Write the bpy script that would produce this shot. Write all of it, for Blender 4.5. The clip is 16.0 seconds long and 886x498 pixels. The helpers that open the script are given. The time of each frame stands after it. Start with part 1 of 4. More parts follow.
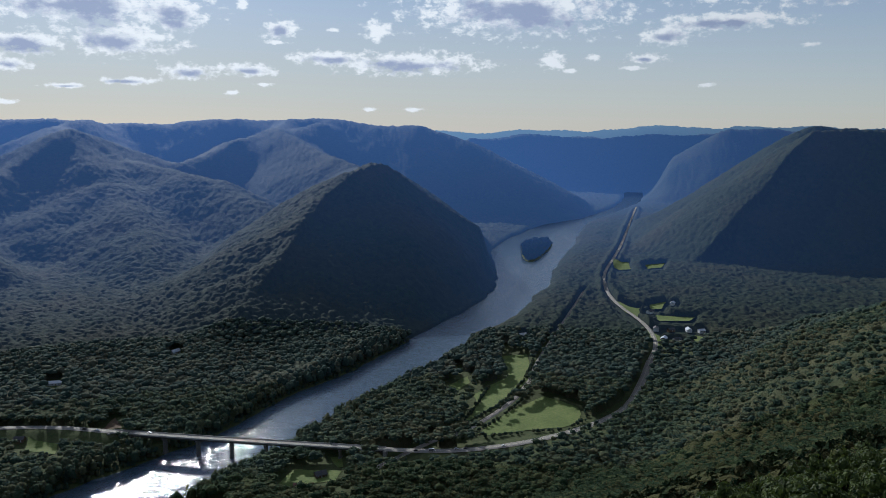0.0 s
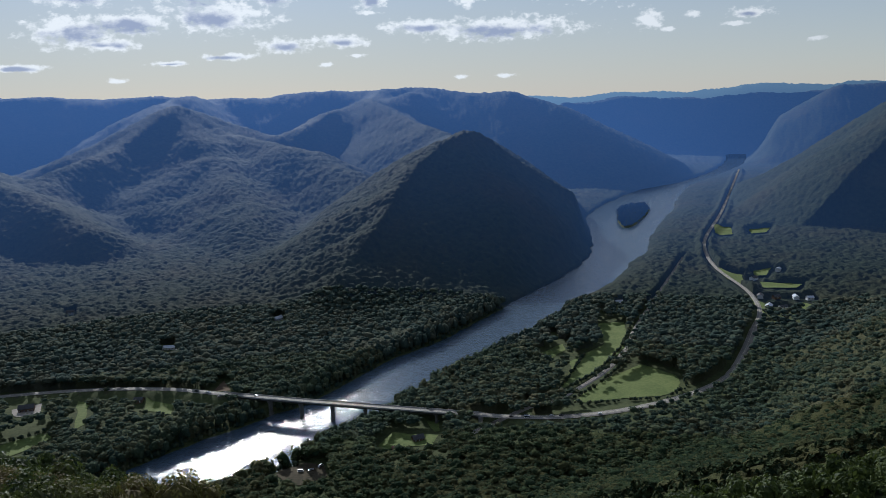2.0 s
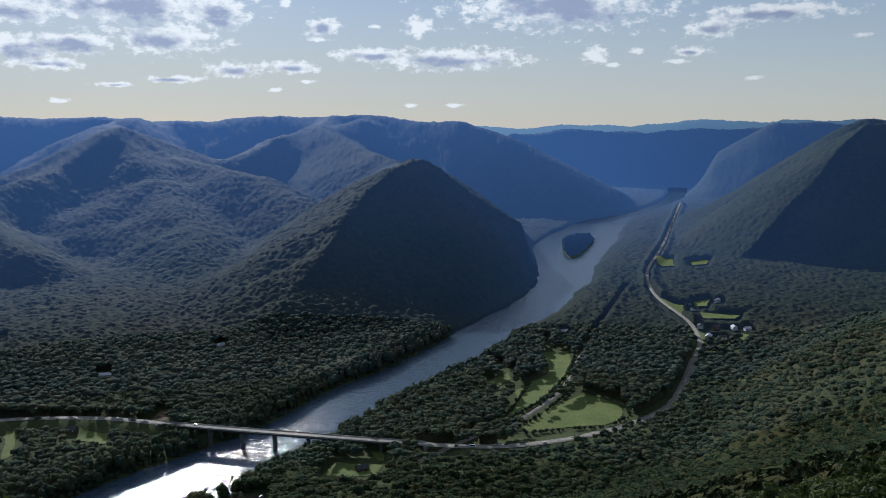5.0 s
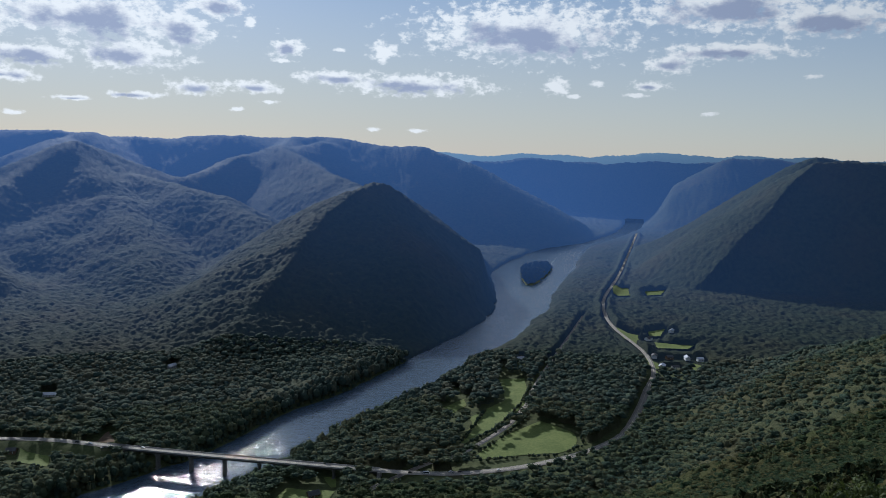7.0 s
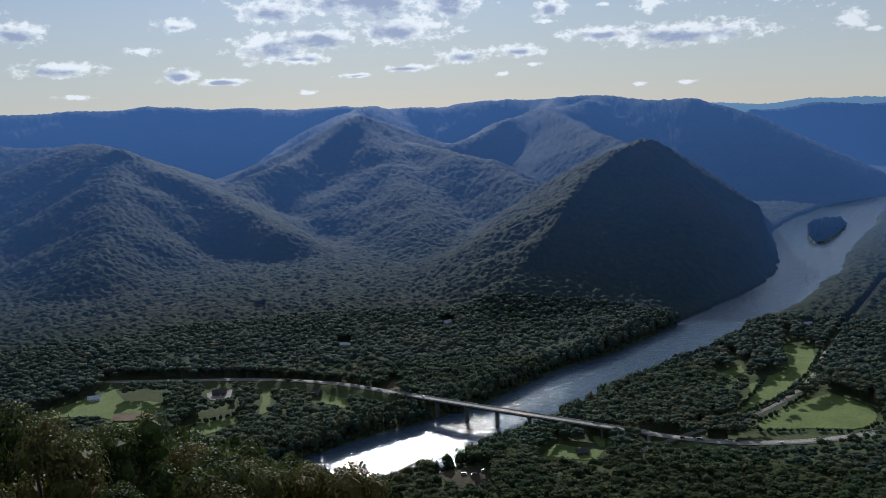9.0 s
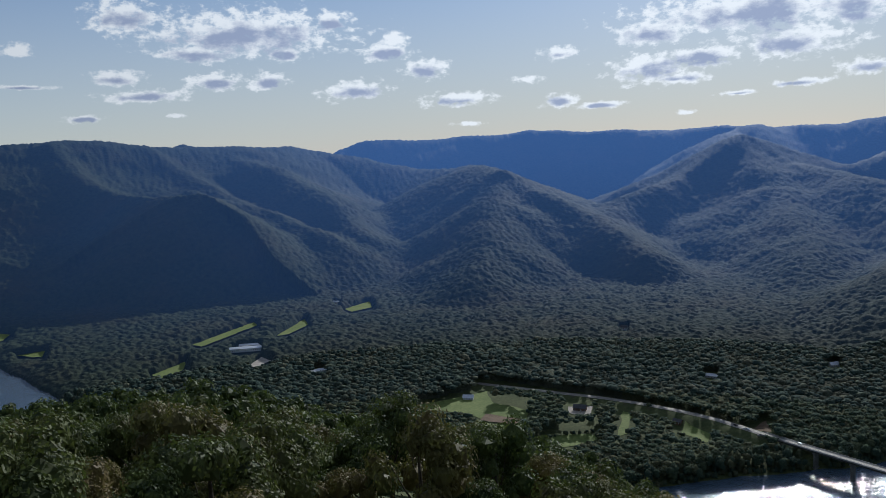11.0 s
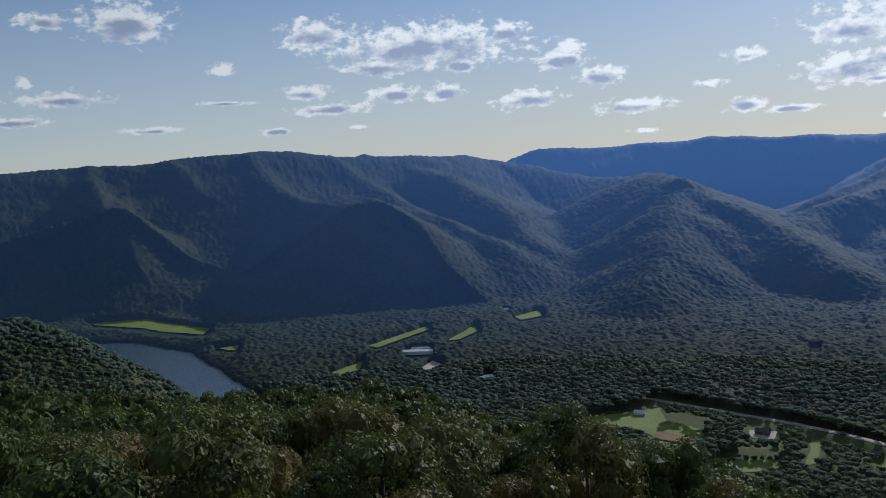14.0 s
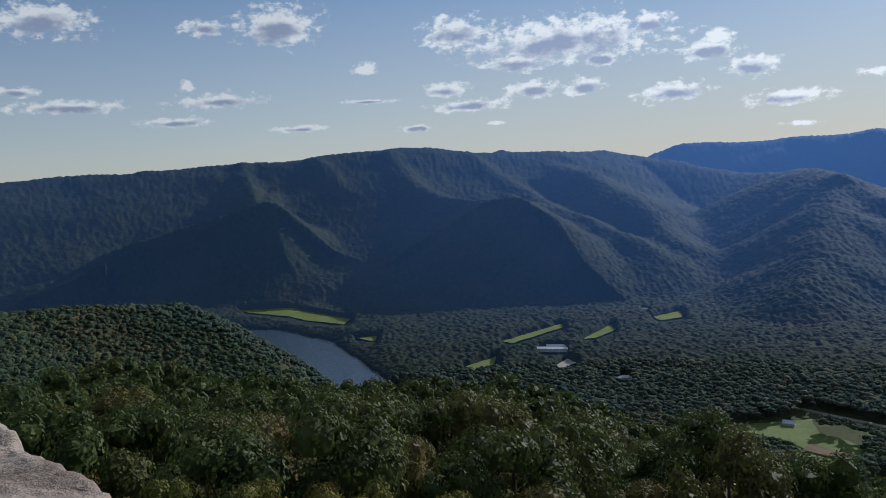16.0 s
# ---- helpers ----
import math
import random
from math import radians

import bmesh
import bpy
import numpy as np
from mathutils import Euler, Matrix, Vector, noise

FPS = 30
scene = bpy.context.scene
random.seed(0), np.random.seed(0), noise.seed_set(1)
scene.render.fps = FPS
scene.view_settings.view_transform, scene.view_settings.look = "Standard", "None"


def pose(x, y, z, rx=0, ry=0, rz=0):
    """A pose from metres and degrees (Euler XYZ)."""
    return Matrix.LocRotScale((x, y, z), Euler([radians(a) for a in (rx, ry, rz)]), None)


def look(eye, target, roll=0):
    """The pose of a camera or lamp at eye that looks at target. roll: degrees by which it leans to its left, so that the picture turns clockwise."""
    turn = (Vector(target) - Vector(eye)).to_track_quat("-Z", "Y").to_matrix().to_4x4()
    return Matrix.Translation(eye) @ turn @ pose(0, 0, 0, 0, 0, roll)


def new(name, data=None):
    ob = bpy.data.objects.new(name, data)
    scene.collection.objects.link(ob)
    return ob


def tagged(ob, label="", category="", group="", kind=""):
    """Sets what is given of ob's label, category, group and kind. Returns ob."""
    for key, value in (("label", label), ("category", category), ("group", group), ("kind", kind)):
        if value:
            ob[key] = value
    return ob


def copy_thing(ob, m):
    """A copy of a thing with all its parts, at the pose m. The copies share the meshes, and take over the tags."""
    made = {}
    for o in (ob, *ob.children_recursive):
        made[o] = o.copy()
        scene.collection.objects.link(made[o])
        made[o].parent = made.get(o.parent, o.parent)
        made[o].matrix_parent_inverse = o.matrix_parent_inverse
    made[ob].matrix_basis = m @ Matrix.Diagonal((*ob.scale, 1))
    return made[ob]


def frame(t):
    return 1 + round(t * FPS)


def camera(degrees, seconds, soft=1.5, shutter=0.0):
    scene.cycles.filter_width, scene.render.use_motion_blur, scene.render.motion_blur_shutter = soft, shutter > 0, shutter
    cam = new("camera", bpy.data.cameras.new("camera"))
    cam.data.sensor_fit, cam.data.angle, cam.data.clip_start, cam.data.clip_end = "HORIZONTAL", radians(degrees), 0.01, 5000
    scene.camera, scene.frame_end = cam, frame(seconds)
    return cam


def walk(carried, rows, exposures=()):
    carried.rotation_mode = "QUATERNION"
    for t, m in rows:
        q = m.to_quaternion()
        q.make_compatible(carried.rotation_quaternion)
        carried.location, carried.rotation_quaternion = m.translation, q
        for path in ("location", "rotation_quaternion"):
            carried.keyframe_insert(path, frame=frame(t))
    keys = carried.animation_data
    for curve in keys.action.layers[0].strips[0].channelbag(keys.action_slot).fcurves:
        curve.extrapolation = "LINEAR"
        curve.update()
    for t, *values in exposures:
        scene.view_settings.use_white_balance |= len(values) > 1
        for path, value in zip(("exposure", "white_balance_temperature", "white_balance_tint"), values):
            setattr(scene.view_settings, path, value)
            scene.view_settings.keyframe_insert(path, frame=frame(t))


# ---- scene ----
# Camera: a person on a hilltop overlook pans from the upstream valley to the left.
EYE = (0.0, 0.0, 345.0)
cam = camera(59.58, 16.0, soft=0.85)
TURNS = [  # seconds, yaw, pitch, roll in degrees
    (0.0, 0.02, -8.71, -0.04),
    (0.5, 0.84, -9.21, 0.06),
    (1.0, 2.94, -9.73, 0.35),
    (1.5, 5.57, -10.33, 1.52),
    (2.0, 6.72, -11.01, 1.78),
    (2.5, 6.96, -11.38, 1.86),
    (3.0, 6.74, -11.16, 1.70),
    (3.5, 3.84, -10.83, 1.04),
    (4.0, 3.25, -10.57, 0.94),
    (4.5, 3.00, -10.28, 0.75),
    (4.7, 3.01, -9.78, 0.55),
    (6.8, 1.92, -7.09, -1.31),
    (7.0, 0.24, -7.14, -1.55),
    (7.5, 0.44, -8.22, -1.35),
    (8.0, 5.16, -9.09, -0.37),
    (8.5, 10.45, -9.78, 0.63),
    (9.0, 19.39, -9.97, 2.19),
    (9.5, 30.61, -9.38, 3.41),
    (10.0, 38.46, -8.59, 2.60),
    (10.2, 40.55, -8.25, 2.53),
    (12.3, 53.10, -5.90, 4.08),
    (12.5, 54.33, -5.71, 4.07),
    (13.0, 56.11, -5.57, 4.16),
    (13.5, 57.45, -5.54, 3.57),
    (14.0, 59.02, -5.87, 3.37),
    (14.5, 60.29, -6.18, 3.20),
    (15.0, 62.64, -6.33, 3.21),
    (15.5, 67.04, -5.97, 3.58),
    (16.0, 69.11, -5.58, 3.44),
]
walk(cam, [(t, pose(*EYE, 90 + p, r, y)) for t, y, p, r in TURNS], [(0.0, -0.06, 5250, 12), (16.0, -0.06, 5250, 12)])

# ---- daylight: low sun ahead and to the left, blue sky with broken cumulus ----
SUN_AZ, SUN_EL = -25.0, 24.0
sun = new("sun", bpy.data.lights.new("sun", "SUN"))
sun.data.energy, sun.data.angle, sun.data.color = 4.5, radians(0.53), (1.0, 0.90, 0.72)
sun.matrix_world = look((0, 0, 900), Vector((0, 0, 900)) - Vector((
    math.sin(radians(SUN_AZ)) * math.cos(radians(SUN_EL)), math.cos(radians(SUN_AZ)) * math.cos(radians(SUN_EL)), math.sin(radians(SUN_EL)))))

# ---- sky ----
# clouds: azimuth and elevation of the middle, half width and half height, all in degrees
CLOUDS_AHEAD = [(-24.7, 8.3, 8.7, 1.7), (-27.8, 5.5, 2.8, 0.9), (-22.0, 6.0, 4.1, 1.2), (-18.8, 7.9, 2.6, 1.4), (-28.8, 4.2, 1.5, 0.5), (-11.6, 7.0, 1.4, 0.8), (-11.8, 6.1, 1.0, 0.2), (-4.7, 7.0, 1.2, 0.8), (-7.8, 7.0, 0.5, 0.2), (5.4, 8.7, 8.9, 2.3), (19.1, 10.2, 7.5, 1.8), (25.4, 9.2, 5.2, 1.3), (19.4, 7.3, 5.1, 0.7), (15.7, 6.5, 2.0, 0.8), (14.3, 5.0, 1.5, 0.4), (10.7, 5.1, 0.6, 0.3), (24.6, 5.6, 0.8, 0.2), (-2.3, 4.8, 6.3, 0.9), (-8.0, 5.1, 3.3, 0.6), (-17.7, 4.0, 2.2, 0.6), (-13.9, 4.2, 2.2, 0.5), (-21.7, 3.3, 2.3, 0.3), (-25.6, 2.9, 1.5, 0.2), (7.8, 4.9, 1.0, 0.8)]
CLOUDS_SMALL = [(-15.1, 2.6, 0.6, 0.2), (-12.8, 3.2, 0.8, 0.2), (-5.3, 1.5, 0.7, 0.2), (-2.2, 1.5, 0.8, 0.2), (18.4, 3.1, 0.6, 0.2), (-16.5, 9.5, 2.4, 0.8), (-14.1, 8.7, 0.5, 0.6), (-29.0, 1.8, 0.7, 0.2), (9.2, 4.2, 0.6, 0.2), (13.5, 4.3, 1.0, 0.2)]
CLOUDS_LEFT = [(-47.3, 6.0, 1.9, 0.8), (-50.4, 7.3, 1.8, 0.8), (-52.5, 4.7, 2.9, 0.8), (-45.0, 3.7, 3.0, 0.6), (-37.7, 3.2, 1.5, 0.6), (-34.9, 2.7, 2.0, 0.3), (-37.8, 6.5, 1.8, 0.5), (-31.1, 7.5, 2.9, 1.2), (-31.5, 5.0, 3.3, 1.2), (-44.3, 1.9, 1.3, 0.2), (-40.1, 4.8, 1.3, 0.3), (-49.5, 8.1, 1.2, 0.8), (-29.6, 4.2, 2.5, 0.4)]
CLOUDS_FAR_LEFT = [(-95.3, 11.3, 3.3, 1.3), (-80.3, 11.0, 3.2, 1.6), (-85.3, 10.9, 1.9, 0.6), (-67.8, 9.9, 2.6, 1.4), (-59.8, 8.9, 7.9, 1.9), (-53.9, 9.5, 1.7, 0.7), (-57.4, 7.5, 1.5, 0.6), (-63.1, 7.6, 3.0, 0.8), (-74.3, 7.8, 1.1, 0.5), (-84.8, 6.0, 3.3, 0.6), (-86.8, 7.0, 0.6, 0.4), (-94.4, 5.8, 4.2, 0.5), (-87.8, 4.6, 2.8, 0.4), (-79.3, 3.8, 2.0, 0.3), (-70.9, 3.4, 1.5, 0.3), (-65.1, 3.4, 0.9, 0.2), (-68.5, 6.0, 1.9, 0.6), (-66.9, 4.8, 3.4, 0.5), (-62.3, 5.7, 2.2, 0.7), (-58.7, 5.6, 1.6, 0.7), (-97.3, 6.8, 1.5, 0.4), (-74.1, 5.5, 2.1, 0.2), (-49.8, 7.3, 1.8, 0.7)]


class Net:
    """Short hand for building a node tree."""

    def __init__(self, tree):
        self.tree = tree

    def node(self, kind, operation="", clamp=False):
        n = self.tree.nodes.new(kind)
        if operation:
            n.operation = operation
        if clamp:
            n.use_clamp = True
        return n

    def put(self, sock, v):
        if isinstance(v, bpy.types.NodeSocket):
            self.tree.links.new(v, sock)
        else:
            sock.default_value = v

    def math(self, op, a, b=0.0, c=0.0, clamp=False):
        n = self.node("ShaderNodeMath", op, clamp)
        for s, v in zip(n.inputs, (a, b, c)):
            self.put(s, v)
        return n.outputs[0]

    def vec(self, op, a, b=(0, 0, 0), c=(0, 0, 0)):
        n = self.node("ShaderNodeVectorMath", op)
        for s, v in zip(n.inputs, (a, b, c)):
            self.put(s, v)
        return n.outputs["Value" if op in ("LENGTH", "DOT_PRODUCT", "DISTANCE") else "Vector"]

    def noise(self, where, scale, detail=4.0, rough=0.55, lac=2.0, warp=0.0):
        n = self.node("ShaderNodeTexNoise")
        self.put(n.inputs["Vector"], where)
        for k, v in (("Scale", scale), ("Detail", detail), ("Roughness", rough), ("Lacunarity", lac), ("Distortion", warp)):
            n.inputs[k].default_value = v
        return n.outputs["Fac"]

    def step(self, v, lo, hi, to_lo=0.0, to_hi=1.0):
        n = self.node("ShaderNodeMapRange")
        n.interpolation_type = "SMOOTHSTEP"
        for s, q in zip(("Value", "From Min", "From Max", "To Min", "To Max"), (v, lo, hi, to_lo, to_hi)):
            self.put(n.inputs[s], q)
        return n.outputs[0]

    def ramp(self, v, lo, hi, to_lo, to_hi):
        n = self.node("ShaderNodeMapRange")
        for s, q in zip(("Value", "From Min", "From Max", "To Min", "To Max"), (v, lo, hi, to_lo, to_hi)):
            self.put(n.inputs[s], q)
        return n.outputs[0]

    def mix(self, fac, a, b, blend="MIX"):
        n = self.node("ShaderNodeMix")
        n.data_type, n.blend_type = "RGBA", blend
        self.put(n.inputs[0], fac)
        self.put(n.inputs[6], a if isinstance(a, bpy.types.NodeSocket) else (*a, 1)[:4])
        self.put(n.inputs[7], b if isinstance(b, bpy.types.NodeSocket) else (*b, 1)[:4])
        return n.outputs[2]


world = bpy.data.worlds.new("world")
scene.world = world
world.use_nodes = True
world.node_tree.nodes.clear()
w = Net(world.node_tree)
sky = w.node("ShaderNodeTexSky")
sky.sky_type, sky.sun_disc = "NISHITA", False
sky.sun_elevation, sky.sun_rotation = radians(SUN_EL), radians(SUN_AZ)
sky.altitude, sky.air_density, sky.dust_density, sky.ozone_density = 600.0, 1.0, 0.25, 2.5
way = w.node("ShaderNodeTexCoord").outputs["Generated"]
xyz = w.node("ShaderNodeSeparateXYZ")
w.put(xyz.inputs[0], way)
azimuth = w.math("MULTIPLY", w.math("ARCTAN2", xyz.outputs[0], xyz.outputs[1]), 180 / math.pi)
height_angle = w.math("MULTIPLY", w.math("ARCSINE", xyz.outputs[2]), 180 / math.pi)
place = w.node("ShaderNodeCombineXYZ")
w.put(place.inputs[0], azimuth)
w.put(place.inputs[1], height_angle)
place = place.outputs[0]
body = -3.0
every = CLOUDS_AHEAD + CLOUDS_SMALL + CLOUDS_LEFT + CLOUDS_FAR_LEFT
for a, e, ra, re in every:
    off = w.vec("MULTIPLY_ADD", place, (1 / ra, 1 / re, 0), (-a / ra, -e / re, 0))
    body = w.math("MAXIMUM", body, w.math("SUBTRACT", 1.12, w.vec("LENGTH", off)))
# grey undersides of the larger clouds
low_body = -3.0
for a, e, ra, re in [c for c in every if c[2] > 1.3]:
    off = w.vec("MULTIPLY_ADD", place, (1.3 / ra, 1.4 / re, 0), (-1.3 * a / ra, -1.4 * (e - 0.25 * re) / re, 0))
    low_body = w.math("MAXIMUM", low_body, w.math("SUBTRACT", 1.12, w.vec("LENGTH", off)))
# clouds above and behind the view, from a wide noise
open_sky = w.math("MULTIPLY_ADD", w.noise(w.vec("MULTIPLY", place, (1, 1.6, 0)), 0.09, 3.0), 5.0, -2.1)
open_sky = w.math("MINIMUM", open_sky, w.step(height_angle, 12.0, 18.0, -3.0, 1.0))
body = w.math("MAXIMUM", body, open_sky)
low_body = w.math("MAXIMUM", low_body, open_sky)
fine = w.noise(w.vec("MULTIPLY", place, (1, 1.5, 0)), 1.1, 9.0, 0.6)
wisps = w.noise(w.vec("MULTIPLY", place, (1, 1.8, 0)), 2.4, 5.0, 0.6)
thick = w.math("ADD", body, w.math("MULTIPLY_ADD", fine, 2.7, -1.42))
thick = w.math("ADD", thick, w.math("MULTIPLY_ADD", wisps, 0.7, -0.35))
cover = w.step(thick, 0.02, 0.68)
under = w.noise(w.vec("MULTIPLY_ADD", place, (1, 1.7, 0), (0, 0.6, 0)), 0.36, 6.0, 0.6)
core = w.step(w.math("ADD", low_body, w.math("MULTIPLY_ADD", under, 2.8, -1.5)), 0.1, 0.85)
cloud = w.mix(core, (0.90, 0.85, 0.73), (0.34, 0.36, 0.42))
toward = w.vec("DOT_PRODUCT", way, (math.sin(radians(SUN_AZ)) * math.cos(radians(SUN_EL)), math.cos(radians(SUN_AZ)) * math.cos(radians(SUN_EL)), math.sin(radians(SUN_EL))))
cloud_light = w.step(toward, 0.5, 0.97, 0.74, 1.1)
# thin pale haze low over the horizon, brightest under the sun
low = w.math("MULTIPLY", w.step(height_angle, -1.0, 19.0, 0.80, 0.0), w.step(toward, 0.3, 0.95, 0.62, 1.0))
clear = w.mix(low, w.mix(1.0, sky.outputs[0], (1.06, 1.0, 0.92), "MULTIPLY"), (7.7, 6.9, 5.5))
sky_strength = w.node("ShaderNodeBackground")
w.put(sky_strength.inputs[0], clear)
sky_strength.inputs[1].default_value = 0.070
cloud_strength = w.node("ShaderNodeBackground")
w.put(cloud_strength.inputs[0], cloud)
w.put(cloud_strength.inputs[1], cloud_light)
both = w.node("ShaderNodeMixShader")
w.put(both.inputs[0], w.math("MULTIPLY", cover, 0.92))
w.put(both.inputs[1], sky_strength.outputs[0])
w.put(both.inputs[2], cloud_strength.outputs[0])
w.put(w.node("ShaderNodeOutputWorld").inputs[0], both.outputs[0])

# ---- materials ----
def material(name, rough=0.8, spec=0.3, metal=0.0):
    m = bpy.data.materials.new(name)
    m.use_nodes = True
    n = Net(m.node_tree)
    b = m.node_tree.nodes["Principled BSDF"]
    b.inputs["Roughness"].default_value = rough
    b.inputs["Specular IOR Level"].default_value = spec
    b.inputs["Metallic"].default_value = metal
    return m, n, b


def relief(n, b, value, strength, distance):
    u = n.node("ShaderNodeBump")
    u.inputs["Strength"].default_value, u.inputs["Distance"].default_value = strength, distance
    n.put(u.inputs["Height"], value)
    n.put(b.inputs["Normal"], u.outputs[0])


def spot(n):
    """World position, in metres."""
    return n.node("ShaderNodeNewGeometry").outputs["Position"]


def mottled(name, dark, light, scale, rough=0.8, spec=0.3, metal=0.0, big=0.12, bump=0.0, bump_size=0.02):
    """A plain material with stains and grain at two sizes."""
    m, n, b = material(name, rough, spec, metal)
    p = n.node("ShaderNodeTexCoord").outputs["Object"]
    grain = n.noise(p, scale, 6.0, 0.6)
    stain = n.noise(p, scale * big, 3.0, 0.5)
    mixed = n.math("MULTIPLY_ADD", grain, 0.55, n.math("MULTIPLY", stain, 0.45))
    n.put(b.inputs["Base Color"], n.mix(n.step(mixed, 0.3, 0.7), dark, light))
    if bump:
        relief(n, b, grain, bump, bump_size)
    return m


def forest_material(name, dark, light, warm, leaf_size, crowns=0.0):
    """Leafy canopy: hue changes from crown to crown and over whole stands."""
    m, n, b = material(name, 0.9, 0.03)
    p = spot(n)
    stand = n.noise(p, 0.006, 4.0, 0.6)
    leaf = n.noise(p, leaf_size, 5.0, 0.7)
    own = n.node("ShaderNodeNewGeometry").outputs["Random Per Island"]
    tree = n.noise(p, 0.085, 2.0, 0.5)
    shade = n.math("ADD", n.math("ADD", n.math("MULTIPLY", leaf, 0.35), n.math("MULTIPLY", own, 0.3)), n.math("MULTIPLY", tree, 0.35))
    green = n.mix(n.step(shade, 0.3, 0.75), dark, light)
    turn = n.math("MULTIPLY", n.step(n.math("ADD", n.math("MULTIPLY", stand, 0.7), n.math("MULTIPLY", own, 0.4)), 0.5, 0.85), 0.7)
    n.put(b.inputs["Base Color"], n.mix(turn, green, warm))
    if crowns:   # every crown stands out
        relief(n, b, n.math("MULTIPLY_ADD", leaf, 0.4, n.noise(p, 0.11, 2.0, 0.5)), 0.6, crowns)
    else:
        relief(n, b, n.math("MULTIPLY_ADD", leaf, 0.7, n.noise(p, leaf_size * 0.45, 3.0, 0.6)), 0.9, 2.4)
    return m


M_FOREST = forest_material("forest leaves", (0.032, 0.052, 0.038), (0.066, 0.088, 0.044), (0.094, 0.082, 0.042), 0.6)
# forest leaves again, tinted bluer to stand in for haze over the hillsides
M_HILL_FOREST = forest_material("hillside leaves with haze tint", (0.032, 0.052, 0.044), (0.066, 0.086, 0.058), (0.088, 0.082, 0.052), 0.4)
# greener copy of the forest leaves, darkened to stand in for slope shade
M_SLOPE_SHADED = forest_material("slope leaves darkened for shade", (0.020, 0.036, 0.018), (0.050, 0.070, 0.026), (0.076, 0.064, 0.026), 0.7)
M_SOIL = mottled("rough grass and litter", (0.040, 0.054, 0.020), (0.092, 0.104, 0.042), 0.25, 0.95, 0.1, bump=0.5, bump_size=0.3)
M_GRASS = mottled("meadow grass", (0.090, 0.125, 0.030), (0.160, 0.190, 0.055), 0.30, 0.9, 0.15, big=0.1, bump=0.6, bump_size=0.15)
M_DIRT = mottled("ploughed dirt", (0.110, 0.078, 0.050), (0.190, 0.140, 0.095), 0.5, 0.95, 0.1, bump=0.6, bump_size=0.1)
M_GRAVEL = mottled("pale gravel", (0.26, 0.23, 0.19), (0.42, 0.38, 0.33), 0.9, 0.95, 0.15, bump=0.5, bump_size=0.05)
M_ASPHALT = mottled("worn asphalt", (0.195, 0.178, 0.155), (0.32, 0.295, 0.255), 0.5, 0.85, 0.2, big=0.08)
M_CONCRETE = mottled("weathered concrete", (0.26, 0.25, 0.23), (0.42, 0.40, 0.37), 0.8, 0.85, 0.3)
# deck concrete again, darkened to stand in for the piers' shadow side
M_PIER = mottled("concrete darkened for shade", (0.10, 0.095, 0.085), (0.19, 0.18, 0.16), 0.8, 0.9, 0.2)
M_SCRUB = mottled("dry brown scrub", (0.045, 0.040, 0.024), (0.115, 0.092, 0.058), 0.25, 0.95, 0.1, bump=0.8, bump_size=0.4)
M_STEEL = mottled("painted steel girder", (0.05, 0.05, 0.045), (0.09, 0.085, 0.075), 0.9, 0.6, 0.4)

m, n, b = material("river water", 0.085, 0.5)
b.inputs["IOR"].default_value = 1.55
b.inputs["Base Color"].default_value = (0.055, 0.082, 0.115, 1)
p = spot(n)
ripple = n.noise(n.vec("MULTIPLY", p, (1, 1, 0)), 0.42, 3.0, 0.55)
swell = n.noise(n.vec("MULTIPLY", p, (1, 1, 0)), 0.07, 3.0, 0.6)
calm = n.step(n.noise(n.vec("MULTIPLY", p, (1, 1, 0)), 0.09, 5.0, 0.7), 0.38, 0.6, 0.72, 1.15)
relief(n, b, n.math("MULTIPLY", n.math("MULTIPLY_ADD", swell, 1.2, ripple), calm), 0.5, 0.82)
M_WATER = m

# ---- the lie of the land ----
# river: middle line (x, y) and full width of the water
RIVER = [(-1700, -900, 110), (-1850, -450, 110), (-1960, -150, 110), (-1930, 80, 110), (-1800, 220, 110), (-1600, 290, 110), (-1360, 300, 100), (-1100, 305, 100), (-850, 330, 100), (-600, 400, 105),
         (-460, 500, 104), (-366, 608, 108), (-323, 660, 114), (-293, 702, 118), (-256, 761, 106), (-218, 812, 102), (-191, 873, 102), (-164, 931, 104), (-111, 1022, 102), (-30, 1171, 102),
         (27, 1315, 104), (92, 1442, 102), (142, 1590, 96), (181, 1723, 118), (203, 1901, 145), (240, 2163, 210), (291, 2357, 225), (360, 2596, 190), (432, 2796, 160), (500, 2920, 105),
         (574, 3030, 64), (685, 3245, 60), (787, 3452, 62), (910, 3758, 88), (1000, 4060, 96), (1050, 4270, 100), (1078, 4370, 90)]
